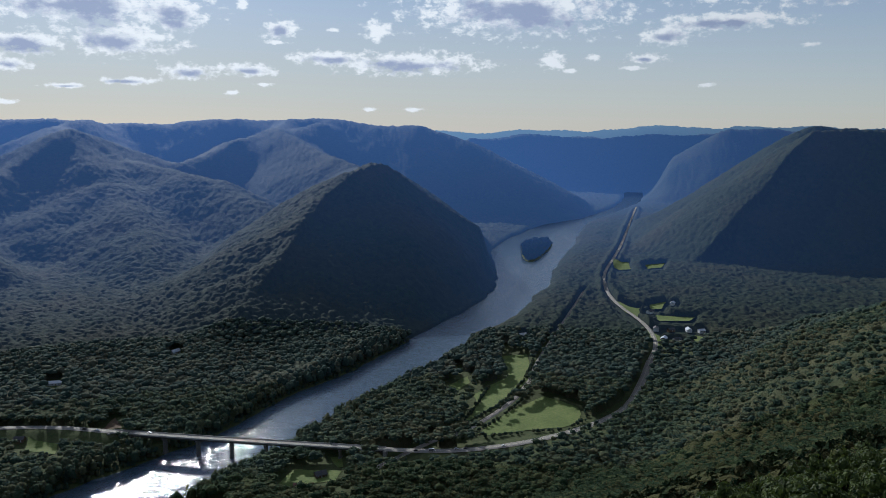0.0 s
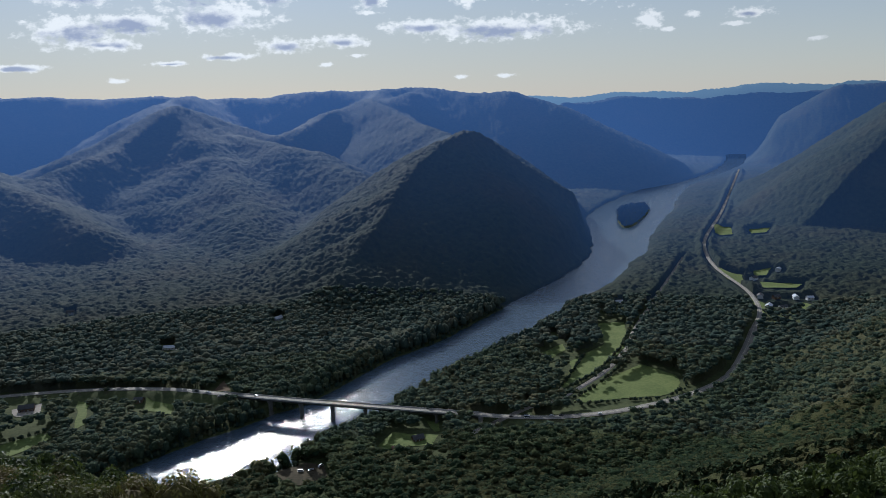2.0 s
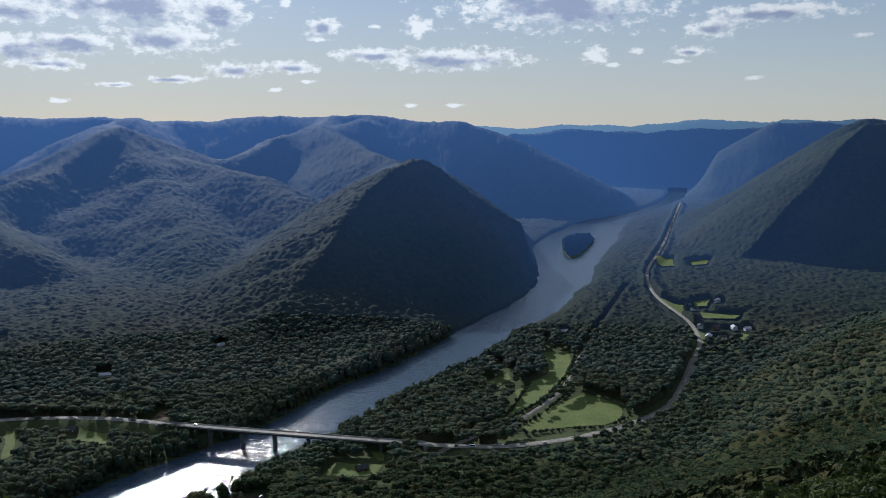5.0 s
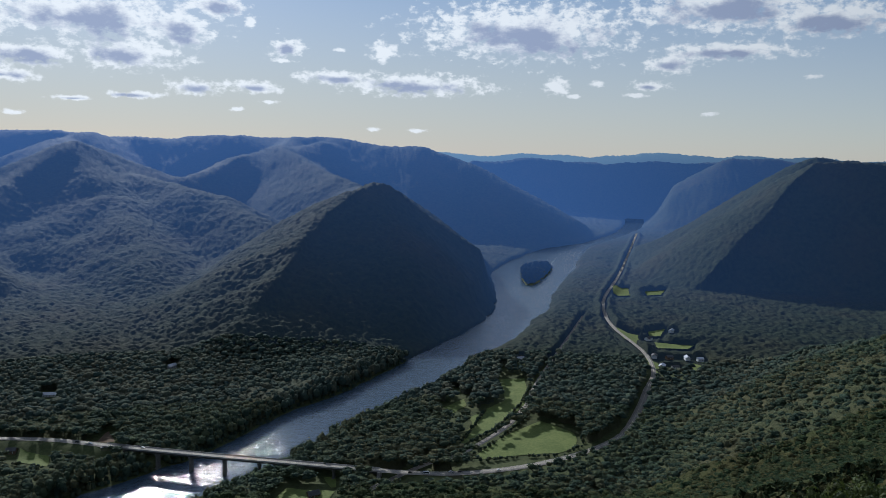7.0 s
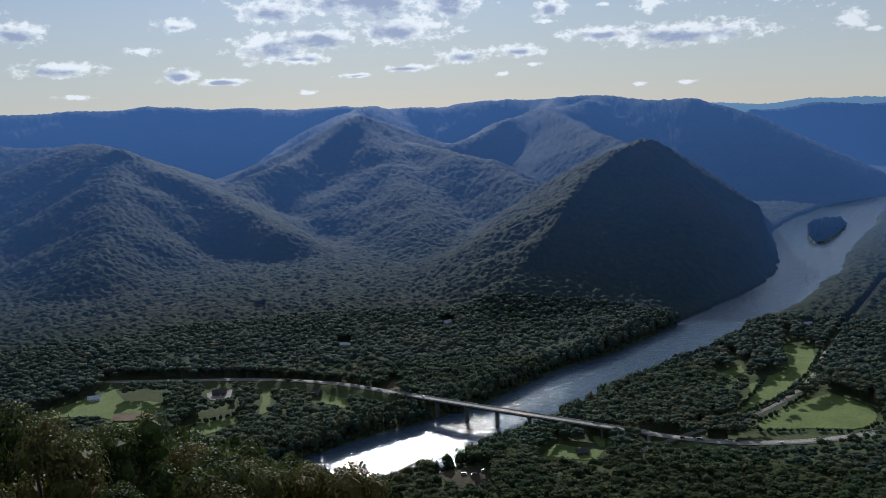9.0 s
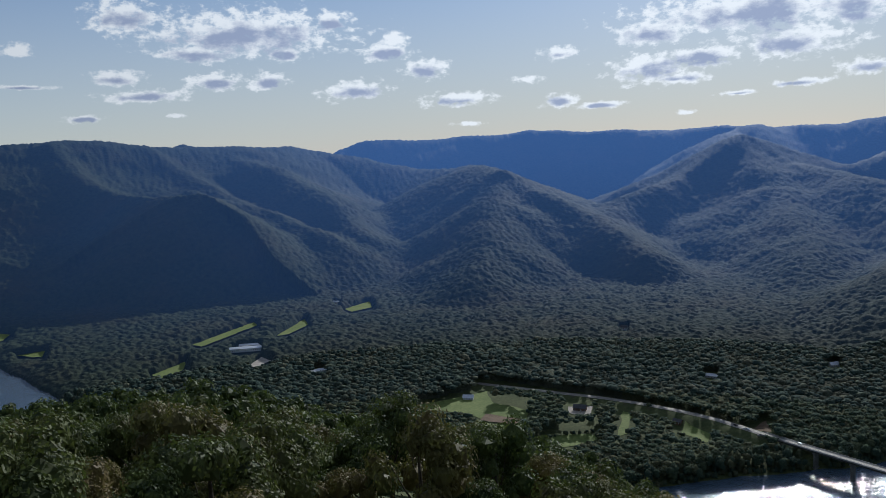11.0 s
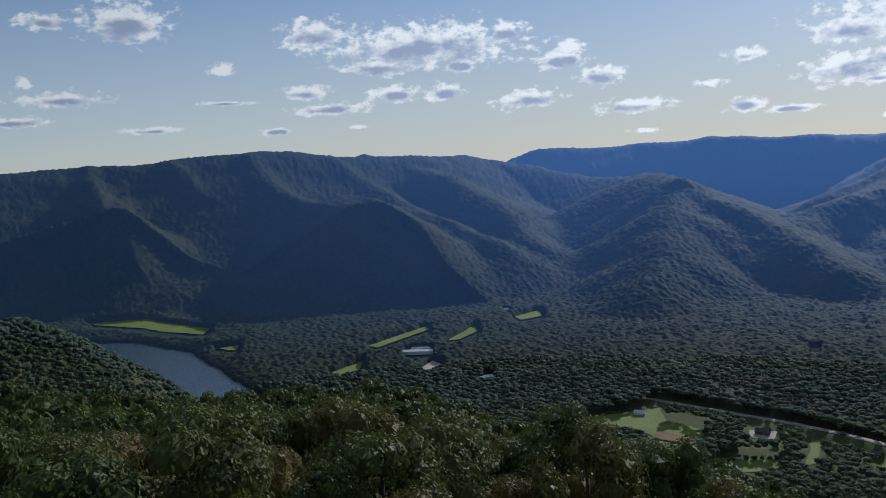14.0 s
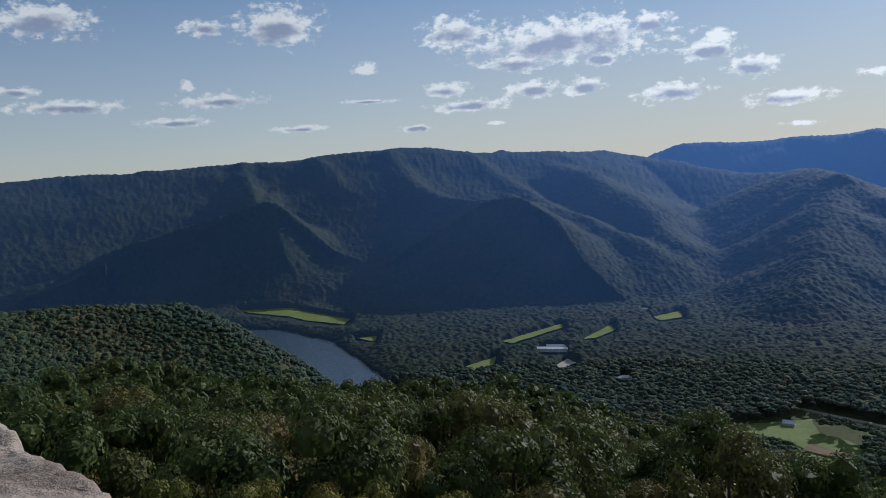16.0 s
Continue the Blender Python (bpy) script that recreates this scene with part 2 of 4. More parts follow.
# crests of hills and spurs: (x, y, height above the river)
CRESTS = {
    "far": (1.6, 10, [(-400, 4935, 332), (-46, 4938, 335), (755, 4880, 342), (1722, 4625, 361), (2430, 4297, 354), (3400, 3580, 352)]),
    "plateau": (0.55, 70, [(-3390, 2646, 406), (-2938, 3001, 410), (-2027, 3564, 387), (-1285, 3682, 372), (-590, 3653, 375), (-111, 3498, 351), (89, 3399, 292), (281, 3338, 185), (445, 3270, 69)]),
    "behind": (1.5, 10, [(158, 4753, 295), (733, 4700, 309), (1643, 4461, 323)]),
    "head": (0.6, 30, [(1138, 4147, 35), (1231, 4068, 145), (1442, 3945, 332), (1724, 3939, 335), (2400, 3600, 340)]),
    "right": (0.6, 30, [(1148, 2388, 342), (1379, 2437, 344), (2200, 2500, 350)]),
    "knob": (0.75, 30, [(-175, 1900, 238), (-150, 2195, 224), (-308, 2582, 218)]),
    "knob_right": (0.9, 40, [(-163, 1890, 236), (-49, 1925, 172), (56, 1930, 82), (130, 1925, 15)]),
    "knob_back": (0.6, 30, [(-308, 2582, 218), (-708, 3223, 337), (-700, 3600, 380)]),
    "middle": (0.55, 40, [(-1581, 3500, 385), (-1581, 3234, 358), (-1290, 2708, 281), (-953, 2526, 232), (-715, 2343, 196), (-562, 2179, 139), (-405, 1958, 90)]),
    "middle_front": (0.42, 50, [(-1263, 2666, 322), (-995, 2294, 192), (-753, 1907, 81), (-576, 1546, 20)]),
    "middle_left": (0.55, 40, [(-1263, 2666, 322), (-1332, 2349, 221), (-1373, 2029, 147), (-1242, 1693, 76)]),
    "shoulder": (0.55, 40, [(-940, 2849, 215), (-815, 3094, 293), (-558, 3455, 361)]),
    "pyramid": (0.48, 30, [(-2104, 2138, 271), (-1676, 1855, 261), (-1523, 1656, 197), (-1345, 1412, 118), (-1194, 1210, 61)]),
    "pyramid_left": (0.55, 30, [(-1676, 1855, 261), (-1811, 1650, 124), (-1871, 1422, 3)]),
    "pyramid_right": (0.5, 30, [(-1676, 1855, 261), (-1292, 1780, 140), (-1004, 1613, 65)]),
    "rim": (0.42, 60, [(-3500, -1200, 387), (-3360, -520, 394), (-3297, -139, 406), (-3186, 300, 419), (-2956, 933, 432), (-2808, 1536, 409), (-2842, 1866, 379), (-2399, 2118, 282), (-2104, 2138, 267), (-1863, 1954, 267)]),
    "hump": (0.55, 30, [(-2254, 1081, 238), (-2295, 1017, 214), (-2308, 821, 111), (-2258, 650, 26)]),
    "hump_right": (0.55, 30, [(-2254, 1081, 238), (-1957, 1208, 167), (-1707, 1223, 116)]),
    "hump_back": (0.55, 40, [(-2956, 1400, 430), (-2742, 1447, 373), (-2399, 1443, 321), (-2059, 1417, 217), (-1744, 1341, 119)]),
    "peak": (0.8, 15, [(-2912, 470, 313), (-2480, 317, 272)]),
    "near_left": (0.85, 25, [(-100, -300, 345), (-500, -330, 310), (-887, -151, 214), (-977, -85, 211), (-1049, 10, 202), (-1110, 55, 150), (-1180, 85, 70), (-1240, 110, 12)]),
    "rib_a": (0.8, 25, [(-3120, 350, 420), (-2924, 342, 362), (-2600, 330, 290)]),
    "rib_b": (0.7, 25, [(-2986, 610, 420), (-2700, 640, 322), (-2520, 690, 235), (-2380, 720, 150)]),
    "rib_c": (0.7, 25, [(-2862, 873, 420), (-2560, 870, 308), (-2350, 905, 252), (-2045, 930, 240)]),
    "rib_d": (0.65, 25, [(-2833, 1180, 415), (-2586, 1200, 330), (-2380, 1210, 270), (-2150, 1180, 200)]),
    "rim_low": (0.42, 90, [(-2945, -573, 212), (-2977, -125, 221), (-2947, 121, 213)]),
    "own_far_left": (0.8, 40, [(-10, -50, 322), (-90, -30, 310), (-165, -15, 298), (-230, -10, 268)]),
    "own_nose": (0.9, 40, [(-20, -20, 310), (-70, 60, 290), (-110, 112, 268)]),
    "own": (0.62, 6, [(5, -25, 336), (10, -40, 338), (150, -300, 360), (400, -900, 380)]),
    "own_left": (0.9, 60, [(0, -45, 324), (-45, 10, 308), (-140, 48, 290), (-230, 70, 254)]),
    "own_right": (0.62, 40, [(20, -50, 335), (300, 200, 285), (480, 500, 215), (560, 800, 170), (520, 1000, 80), (480, 1150, 30)]),
}

# steep triangular faces at the river ends of the spurs: slope of the flanks beside and behind them, then a fan of corners round the top
FACES = {
    "knob": (0.50, 1.1, [(-163, 1873, 250), (-192, 1780, 228), (-256, 1569, 168), (-308, 1386, 106), (-338, 1243, 50), (-240, 1190, 12), (-20, 1330, 8), (84, 1540, 8), (120, 1760, 8), (148, 1874, 22)]),
    "hump": (0.55, 0.55, [(-2010, 965, 248), (-2045, 890, 229), (-2075, 760, 163), (-2117, 549, 8), (-1873, 612, 8), (-1739, 710, 8), (-1640, 850, 8), (-1640, 1000, 40), (-1778, 1020, 128), (-1886, 989, 217)]),
    "peak": (0.62, 0.62, [(-2401, 301, 274), (-2285, 455, 147), (-2175, 535, 15), (-2140, 355, 8), (-2260, 150, 8), (-2330, -125, 8), (-2360, -311, 110), (-2387, -123, 171), (-2400, 47, 197)]),
    "right": (0.75, 0.75, [(1006, 2124, 330), (908, 2081, 250), (827, 2038, 178), (754, 1992, 113), (720, 1960, 70), (890, 1930, 72), (1100, 1880, 80), (1389, 1700, 90), (1389, 1896, 343), (1157, 2046, 340)]),
}

# the road over the bridge, with its height: west approach, bridge, east approach and the valley road
ROAD_WEST = [(-760, 770, 12), (-651, 799, 13), (-575, 815, 15), (-504, 822, 17), (-428, 820, 18.5), (-362, 806, 19.5)]
BRIDGE = [(-362, 806, 19.5), (-262, 787, 20.5), (-156, 771, 20.5), (-60, 762, 18.5)]
ROAD_EAST = [(-60, 762, 18.5), (-20, 763, 16.5), (24, 770, 14.5), (80, 791, 12.5), (135, 822, 11.5), (188, 864, 11), (228, 914, 11), (266, 998, 12), (303, 1095, 13)]
ROAD_NORTH = [(303, 1095, 13), (334, 1180, 14), (347, 1297, 15), (334, 1465, 17), (344, 1609, 18), (380, 1784, 19), (501, 2167, 20), (704, 2875, 22), (820, 3280, 23)]
RAILWAY = [(-70, 735, 9), (-12, 805, 9), (25, 836, 9), (82, 922, 10), (119, 1016, 10), (143, 1110, 10), (207, 1312, 11), (297, 1595, 12)]


def nearest(px, py, line):
    """Distance from points to a polyline of (x, y, value), and the value there."""
    best, value = np.full(px.shape, 1e9), np.zeros(px.shape)
    for (ax, ay, av), (bx, by, bv) in zip(line, line[1:]):
        dx, dy = bx - ax, by - ay
        s = np.clip(((px - ax) * dx + (py - ay) * dy) / (dx * dx + dy * dy), 0, 1)
        d = np.hypot(px - ax - s * dx, py - ay - s * dy)
        near = d < best
        best = np.where(near, d, best)
        value = np.where(near, av + s * (bv - av), value)
    return best, value


def ridge_height(px, py, slope, soft, line):
    top = np.full(px.shape, -1e3)
    for (ax, ay, av), (bx, by, bv) in zip(line, line[1:]):
        dx, dy = bx - ax, by - ay
        s = np.clip(((px - ax) * dx + (py - ay) * dy) / (dx * dx + dy * dy), 0, 1)
        d = np.hypot(px - ax - s * dx, py - ay - s * dy)
        top = np.maximum(top, av + s * (bv - av) - slope * (np.sqrt(d * d + soft * soft) - soft))
    return top


def face_height(px, py, slope, back, corners):
    """A fan of flat faces from the first corner; beyond its edges the ground falls away."""
    px, py = px + 34 * waves(px, py, 330, 91) + 13 * waves(px, py, 120, 92), py + 34 * waves(px, py, 330, 93) + 13 * waves(px, py, 120, 94)
    top = np.maximum(ridge_height(px, py, slope, 30.0, corners[1:]), ridge_height(px, py, back, 30.0, [corners[-1], corners[0], corners[1]]))
    ax, ay, az_ = corners[0]
    for (bx, by, bz), (cx_, cy_, cz) in zip(corners[1:], corners[2:]):
        det = (by - cy_) * (ax - cx_) + (cx_ - bx) * (ay - cy_)
        u_ = ((by - cy_) * (px - cx_) + (cx_ - bx) * (py - cy_)) / det
        v_ = ((cy_ - ay) * (px - cx_) + (ax - cx_) * (py - cy_)) / det
        w_ = 1 - u_ - v_
        foot = bz < 100 and cz < 100
        top = np.where((v_ >= 0) & (w_ >= 0) & ((u_ >= 0) | foot), u_ * az_ + v_ * bz + w_ * cz, top)
    return top


def lattice(ix, iy, salt):
    """Repeatable random numbers from 0 to 1 for whole-numbered places."""
    h = (ix.astype(np.int64) * 374761393 + iy.astype(np.int64) * 668265263 + salt * 1442695041) & 0x7FFFFFFF
    h = ((h ^ (h >> 13)) * 1274126177) & 0x7FFFFFFF
    return ((h ^ (h >> 16)) & 0xFFFFF) / 1048575.0


def waves(px, py, size, salt):
    """Smooth value noise from -1 to 1."""
    u, v = px / size, py / size
    iu, iv = np.floor(u), np.floor(v)
    fu, fv = u - iu, v - iv
    fu, fv = fu * fu * (3 - 2 * fu), fv * fv * (3 - 2 * fv)
    a, b2 = lattice(iu, iv, salt), lattice(iu + 1, iv, salt)
    c, d = lattice(iu, iv + 1, salt), lattice(iu + 1, iv + 1, salt)
    return 2 * ((a * (1 - fu) + b2 * fu) * (1 - fv) + (c * (1 - fu) + d * fu) * fv) - 1


def smooth(v, lo, hi):
    s = np.clip((v - lo) / (hi - lo), 0, 1)
    return s * s * (3 - 2 * s)


def shore(px, py):
    """Distance from the water's edge; negative in the river."""
    d, width = nearest(px, py, RIVER)
    return d - width / 2 + 5 * waves(px, py, 45, 3) + 2 * waves(px, py, 14, 4)


def land(px, py):
    """Height of the ground."""
    px, py = np.asarray(px, float), np.asarray(py, float)
    edge = shore(px, py)
    floor_z = np.where(edge < 0, np.maximum(edge * 0.3, -3), np.minimum(edge * 0.35, 6) + np.clip(edge - 17, 0, 400) * 0.02)
    hills = np.full(px.shape, -50.0)
    for slope, soft, line in CRESTS.values():
        top = ridge_height(px, py, slope, soft, line)
        k = 26.0
        gap = np.clip(k - np.abs(hills - top), 0, k)
        hills = np.maximum(hills, top) + gap * gap / (4 * k)
    for slope, back, corners in FACES.values():
        top = face_height(px, py, slope, back, corners)
        k = 34.0
        gap = np.clip(k - np.abs(hills - top), 0, k)
        hills = np.maximum(hills, top) + gap * gap / (4 * k)
    far_off = np.hypot(px, py)
    rough = smooth(hills, 15, 90) * smooth(far_off, 200, 700)
    hills = hills + rough * (15 * waves(px, py, 260, 7) + 5 * waves(px, py, 120, 8) + 1.8 * waves(px, py, 50, 9))
    k = 14.0
    gap = np.clip(k - np.abs(hills - floor_z), 0, k)
    both = np.maximum(hills, floor_z) + gap * gap / (4 * k)
    ledge = 343.3 - 1.3 * np.clip(np.hypot(px - 1.0, py + 4) - 5.2, 0, None)
    both = np.where(edge < 0, floor_z, floor_z + (both - floor_z) * smooth(edge, 0, 45 + 0.06 * np.clip(far_off - 2300, 0, None)))
    for line, half in ((ROAD_WEST, 7.0), (ROAD_EAST, 7.0)):
        d, bed = nearest(px, py, line)
        bank = bed - 0.5 - 0.55 * np.clip(d - half, 0, None)
        both = np.where(d < 60, np.maximum(both, bank), both)
        both = np.where(d < half + 6, np.minimum(both, bed - 0.5 + 0.7 * np.clip(d - half, 0, None)), both)
    for line in (ROAD_NORTH, RAILWAY):
        d, bed = nearest(px, py, line)
        k = 1 - smooth(d, 6, 26)
        both = np.where(edge > 20, both * (1 - k) + (bed - 0.5) * k, both)
    return np.maximum(ledge, both)


def mesh_from(name, verts, faces, mat, smooth_shade=True):
    me = bpy.data.meshes.new(name)
    verts, faces = np.asarray(verts, np.float32), np.asarray(faces, np.int32)
    me.vertices.add(len(verts))
    me.vertices.foreach_set("co", verts.ravel())
    k = faces.shape[1]
    me.loops.add(faces.size)
    me.loops.foreach_set("vertex_index", faces.ravel())
    me.polygons.add(len(faces))
    me.polygons.foreach_set("loop_start", np.arange(0, faces.size, k, dtype=np.int32))
    me.polygons.foreach_set("use_smooth", np.full(len(faces), smooth_shade))
    me.update(calc_edges=True)
    me.validate()
    me.materials.append(mat)
    return me


def sheet(cols, rows):
    """Quads of a grid of rows x cols points."""
    i = np.arange((rows - 1) * (cols - 1))
    r, c = i // (cols - 1), i % (cols - 1)
    a = r * cols + c
    return np.stack([a, a + 1, a + cols + 1, a + cols], 1)


angles = np.radians(np.concatenate([np.arange(-180, -108, 3.0), np.arange(-108, 40, 0.42), np.arange(40, 178, 3.0), [180.0]]))
reach = np.concatenate([[0.02, 0.8], np.geomspace(2, 300, 70)[:-1], np.geomspace(300, 4400, 210)[:-1], np.linspace(4400, 4945, 28)])
gr, ga = np.meshgrid(reach, angles, indexing="ij")
gx, gy = gr * np.sin(ga), gr * np.cos(ga)
ground = new("ground", mesh_from("ground", np.stack([gx, gy, land(gx, gy) - (12 + 30 * smooth(land(gx, gy), 25, 70)) * smooth(gr, 1255, 1330)], -1).reshape(-1, 3), sheet(len(angles), len(reach))[:, ::-1], M_SOIL))
tagged(ground, "wooded valley floor and hillsides", "ground", kind="structure")

# the river lies in its bed at height 0
rx, ry, rw = (np.array(v, float) for v in zip(*RIVER))
s = np.linspace(0, len(RIVER) - 1, 400)
cx, cy, cw = (np.interp(s, np.arange(len(RIVER)), v) for v in (rx, ry, rw))
tx, ty = np.gradient(cx), np.gradient(cy)
tl = np.hypot(tx, ty)
across = np.linspace(-1, 1, 9)
wx = cx[:, None] - (ty / tl)[:, None] * across * (cw[:, None] / 2 + 14)
wy = cy[:, None] + (tx / tl)[:, None] * across * (cw[:, None] / 2 + 14)
river = new("river", mesh_from("river", np.stack([wx, wy, 0 * wx], -1).reshape(-1, 3), sheet(9, 400)[:, ::-1], M_WATER))
tagged(river, "broad rippled river reflecting sky and sun", "river", kind="structure")

# ---- open ground: fields, lawns and yards (corners on the map) ----
FIELDS = []


def open_field(label, mat, corners):
    FIELDS.append((label, mat, corners))


open_field("mown green hay field beside the railway", M_GRASS, [(37, 825), (85, 901), (130, 948), (165, 905), (161, 861), (137, 839), (95, 834), (53, 818)])
open_field("long green meadow between trees and railway", M_GRASS, [(23, 854), (41, 929), (41, 958), (59, 987), (91, 1032), (89, 1134), (128, 1140), (125, 1065), (114, 1009), (63, 908)])
open_field("small green clearing in the river woods", M_GRASS, [(5, 996), (36, 1035), (36, 1007), (16, 972)])
open_field("sunlit lawn beside the village road", M_GRASS, [(335, 1474), (374, 1438), (347, 1341), (333, 1387)])
open_field("narrow roadside lawn at the village", M_GRASS, [(340, 1260), (355, 1221), (335, 1164), (331, 1183)])
open_field("small green yard in the village", M_GRASS, [(400, 1468), (440, 1494), (413, 1431), (392, 1430)])
open_field("mown green yard in the village", M_GRASS, [(388, 1381), (454, 1357), (435, 1332), (382, 1338)])
open_field("small green lawn at the wood edge", M_GRASS, [(413, 1237), (423, 1224), (397, 1176)])
open_field("sunlit green field beside the valley road", M_GRASS, [(431, 1950), (478, 1970), (459, 1863), (416, 1852)])
open_field("narrow green field in the woods", M_GRASS, [(508, 1923), (565, 1941), (537, 1877), (500, 1865)])
open_field("green riverside field with two sheds", M_GRASS, [(-160, 704), (-151, 738), (-103, 733), (-105, 710), (-130, 704), (-146, 699)])
open_field("small lawn under the bridge approach", M_GRASS, [(-119, 766), (-105, 767), (-102, 743), (-108, 741)])
open_field("green farm field beside the river woods", M_GRASS, [(-759, 653), (-734, 713), (-724, 749), (-684, 720), (-630, 728), (-612, 702), (-657, 668), (-688, 671), (-742, 645)])
open_field("brown ploughed strip in a farm field", M_DIRT, [(-655, 664), (-665, 683), (-618, 699), (-609, 681)])
open_field("green strip below the ploughed field", M_GRASS, [(-650, 654), (-607, 680), (-595, 674), (-596, 647), (-633, 642)])
open_field("green riverside meadow with hedge", M_GRASS, [(-554, 649), (-555, 680), (-520, 718), (-506, 705), (-522, 663), (-537, 644)])
open_field("narrow green lane between trees", M_GRASS, [(-536, 800), (-523, 798), (-490, 739), (-494, 725)])
open_field("small green field beside the bridge road", M_GRASS, [(-452, 804), (-416, 795), (-409, 772), (-445, 780)])
open_field("grey gravel farm yard", M_GRAVEL, [(-599, 769), (-574, 790), (-560, 760), (-582, 749)])
open_field("long narrow green field in the woods", M_GRASS, [(-1358, 622), (-1424, 790), (-1390, 777), (-1329, 628)])
open_field("green field on the far valley side", M_GRASS, [(-1273, 752), (-1356, 869), (-1304, 844), (-1266, 776)])
open_field("pale gravel lot beside the long building", M_GRAVEL, [(-1133, 615), (-1164, 654), (-1131, 653), (-1109, 612)])
open_field("small mown field beside the river road", M_GRASS, [(-1229, 490), (-1257, 562), (-1210, 534), (-1197, 491)])
open_field("dry meadow at the foot of the hill", M_GRASS, [(-1367, 980), (-1388, 1067), (-1328, 1028), (-1328, 971)])
open_field("pale green riverside field below the hills", M_GRASS, [(-2110, 203), (-2049, 336), (-1808, 431), (-1758, 400), (-1874, 332), (-1949, 308)])
open_field("small green field at the river bend", M_GRASS, [(-1595, 386), (-1583, 432), (-1535, 411)])
open_field("bare brown bank above the bridge road", M_DIRT, [(-389, 837), (-387, 876), (-368, 845)])
open_field("scrubby brown boat landing at the river", M_SCRUB, [(-246, 661), (-230, 672), (-200, 660), (-192, 640), (-215, 622), (-242, 640)])


def inside(px, py, corners, grow=0.0):
    """Which points lie in the polygon, or within grow metres of it."""
    hit = np.zeros(px.shape, bool)
    for (ax, ay), (bx, by) in zip(corners, corners[1:] + corners[:1]):
        cross = (ay > py) != (by > py)
        hit ^= cross & (px < (bx - ax) * (py - ay) / (by - ay + 1e-9) + ax)
    if grow:
        ring = [(x, y, 0) for x, y in corners + corners[:1]]
        hit |= nearest(px, py, ring)[0] < grow
    return hit


def is_open(px, py, grow=3.0, tree=13.0):
    """Where no forest stands. The woods also stand back from a clearing on the side of the overlook, by the length their tops would hide."""
    free = shore(px, py) < 1
    free |= nearest(px, py, RAILWAY)[0] < 5 + 2.0 * waves(px, py, 30, 21)
    free |= nearest(px, py, BRIDGE)[0] < 7
    dist_ = np.hypot(px, py)
    for share in (0.0, 0.35, 0.7, 1.0):
        k = 1 + share * tree / 335.0
        qx, qy = px * k, py * k
        for line, half in ((ROAD_WEST, 6), (ROAD_EAST, 7), (ROAD_NORTH, 6.5)):
            free |= nearest(qx, qy, line)[0] < half + 2.0 * waves(px, py, 30, 21)
        for label, mat, corners in FIELDS:
            xs, ys = [c[0] for c in corners], [c[1] for c in corners]
            near = (qx > min(xs) - 15) & (qx < max(xs) + 15) & (qy > min(ys) - 15) & (qy < max(ys) + 15)
            if near.any():
                wx_, wy_ = 4 * waves(px[near], py[near], 18, 22), 4 * waves(px[near], py[near], 18, 23)
                free[near] |= inside(qx[near] + wx_, qy[near] + wy_, corners, grow)
        for hx, hy, hr in YARDS:
            free |= np.hypot(qx - hx, qy - hy) < hr * 0.8
    return free


# yards round the houses: x, y, radius
YARDS = [(132, 1248, 12), (359, 1270, 24), (384, 1269, 22), (413, 1266, 22), (432, 1258, 18), (355, 1208, 20), (376, 1207, 20), (385, 1406, 20), (446, 1472, 20),
         (-722, 712, 12), (-515, 987, 16), (-406, 1136, 13), (-769, 1158, 12), (-461, 801, 10), (-1233, 664, 34), (-1002, 663, 15), (-1441, 1012, 12), (-580, 770, 12), (20, 1075, 10), (100, 1190, 9)]

# the island in the river
ISLAND = [(233, 2288), (254, 2380), (304, 2440), (330, 2440), (332, 2330), (309, 2236), (262, 2085), (238, 2030), (222, 2040), (220, 2150)]
ring = np.array(ISLAND, float)
ring = np.concatenate([ring + (np.roll(ring, -1, 0) - ring) * k / 6 for k in range(6)]).reshape(6, -1, 2).transpose(1, 0, 2).reshape(-1, 2)
mid = ring.mean(0)
isle = [np.column_stack([mid + (ring - mid) * grow, np.full(len(ring), up)]) for grow, up in ((1.12, -2.0), (1.0, 0.4), (0.88, 1.5), (0.5, 2.5))]
isle = np.concatenate(isle + [np.array([[*mid, 3.0]])])
k = len(ring)
quads = [(r * k + c, r * k + (c + 1) % k, (r + 1) * k + (c + 1) % k, (r + 1) * k + c) for r in range(3) for c in range(k)]
tris = [t for q in quads for t in ((q[2], q[1], q[0]), (q[3], q[2], q[0]))] + [(4 * k, 3 * k + (c + 1) % k, 3 * k + c) for c in range(k)]
island = new("island", mesh_from("island", isle, tris, M_SOIL))
tagged(island, "low wooded island in the river", "island", kind="structure")


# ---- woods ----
M_HAZED_WOODS = forest_material("distant woods with painted haze", (0.017, 0.026, 0.016), (0.038, 0.046, 0.023), (0.050, 0.043, 0.020), 0.09, 4.0)
n = Net(M_HAZED_WOODS.node_tree)
b = M_HAZED_WOODS.node_tree.nodes["Principled BSDF"]
# distance haze painted as blue emission, stronger far off and towards the sun
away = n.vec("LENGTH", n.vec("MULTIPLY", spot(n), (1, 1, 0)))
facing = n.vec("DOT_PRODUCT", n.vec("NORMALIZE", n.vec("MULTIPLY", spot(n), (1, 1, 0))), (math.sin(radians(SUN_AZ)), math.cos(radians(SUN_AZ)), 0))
haze_glow = n.math("MULTIPLY", n.math("ADD", n.ramp(away, 1150.0, 2400.0, 0.0, 0.085), n.step(away, 2300.0, 4300.0, 0.0, 0.11)), n.step(facing, 0.5, 0.96, 0.58, 1.7))
last = n.step(away, 4760.0, 4920.0)   # the painted haze is paler on the last ridge of all
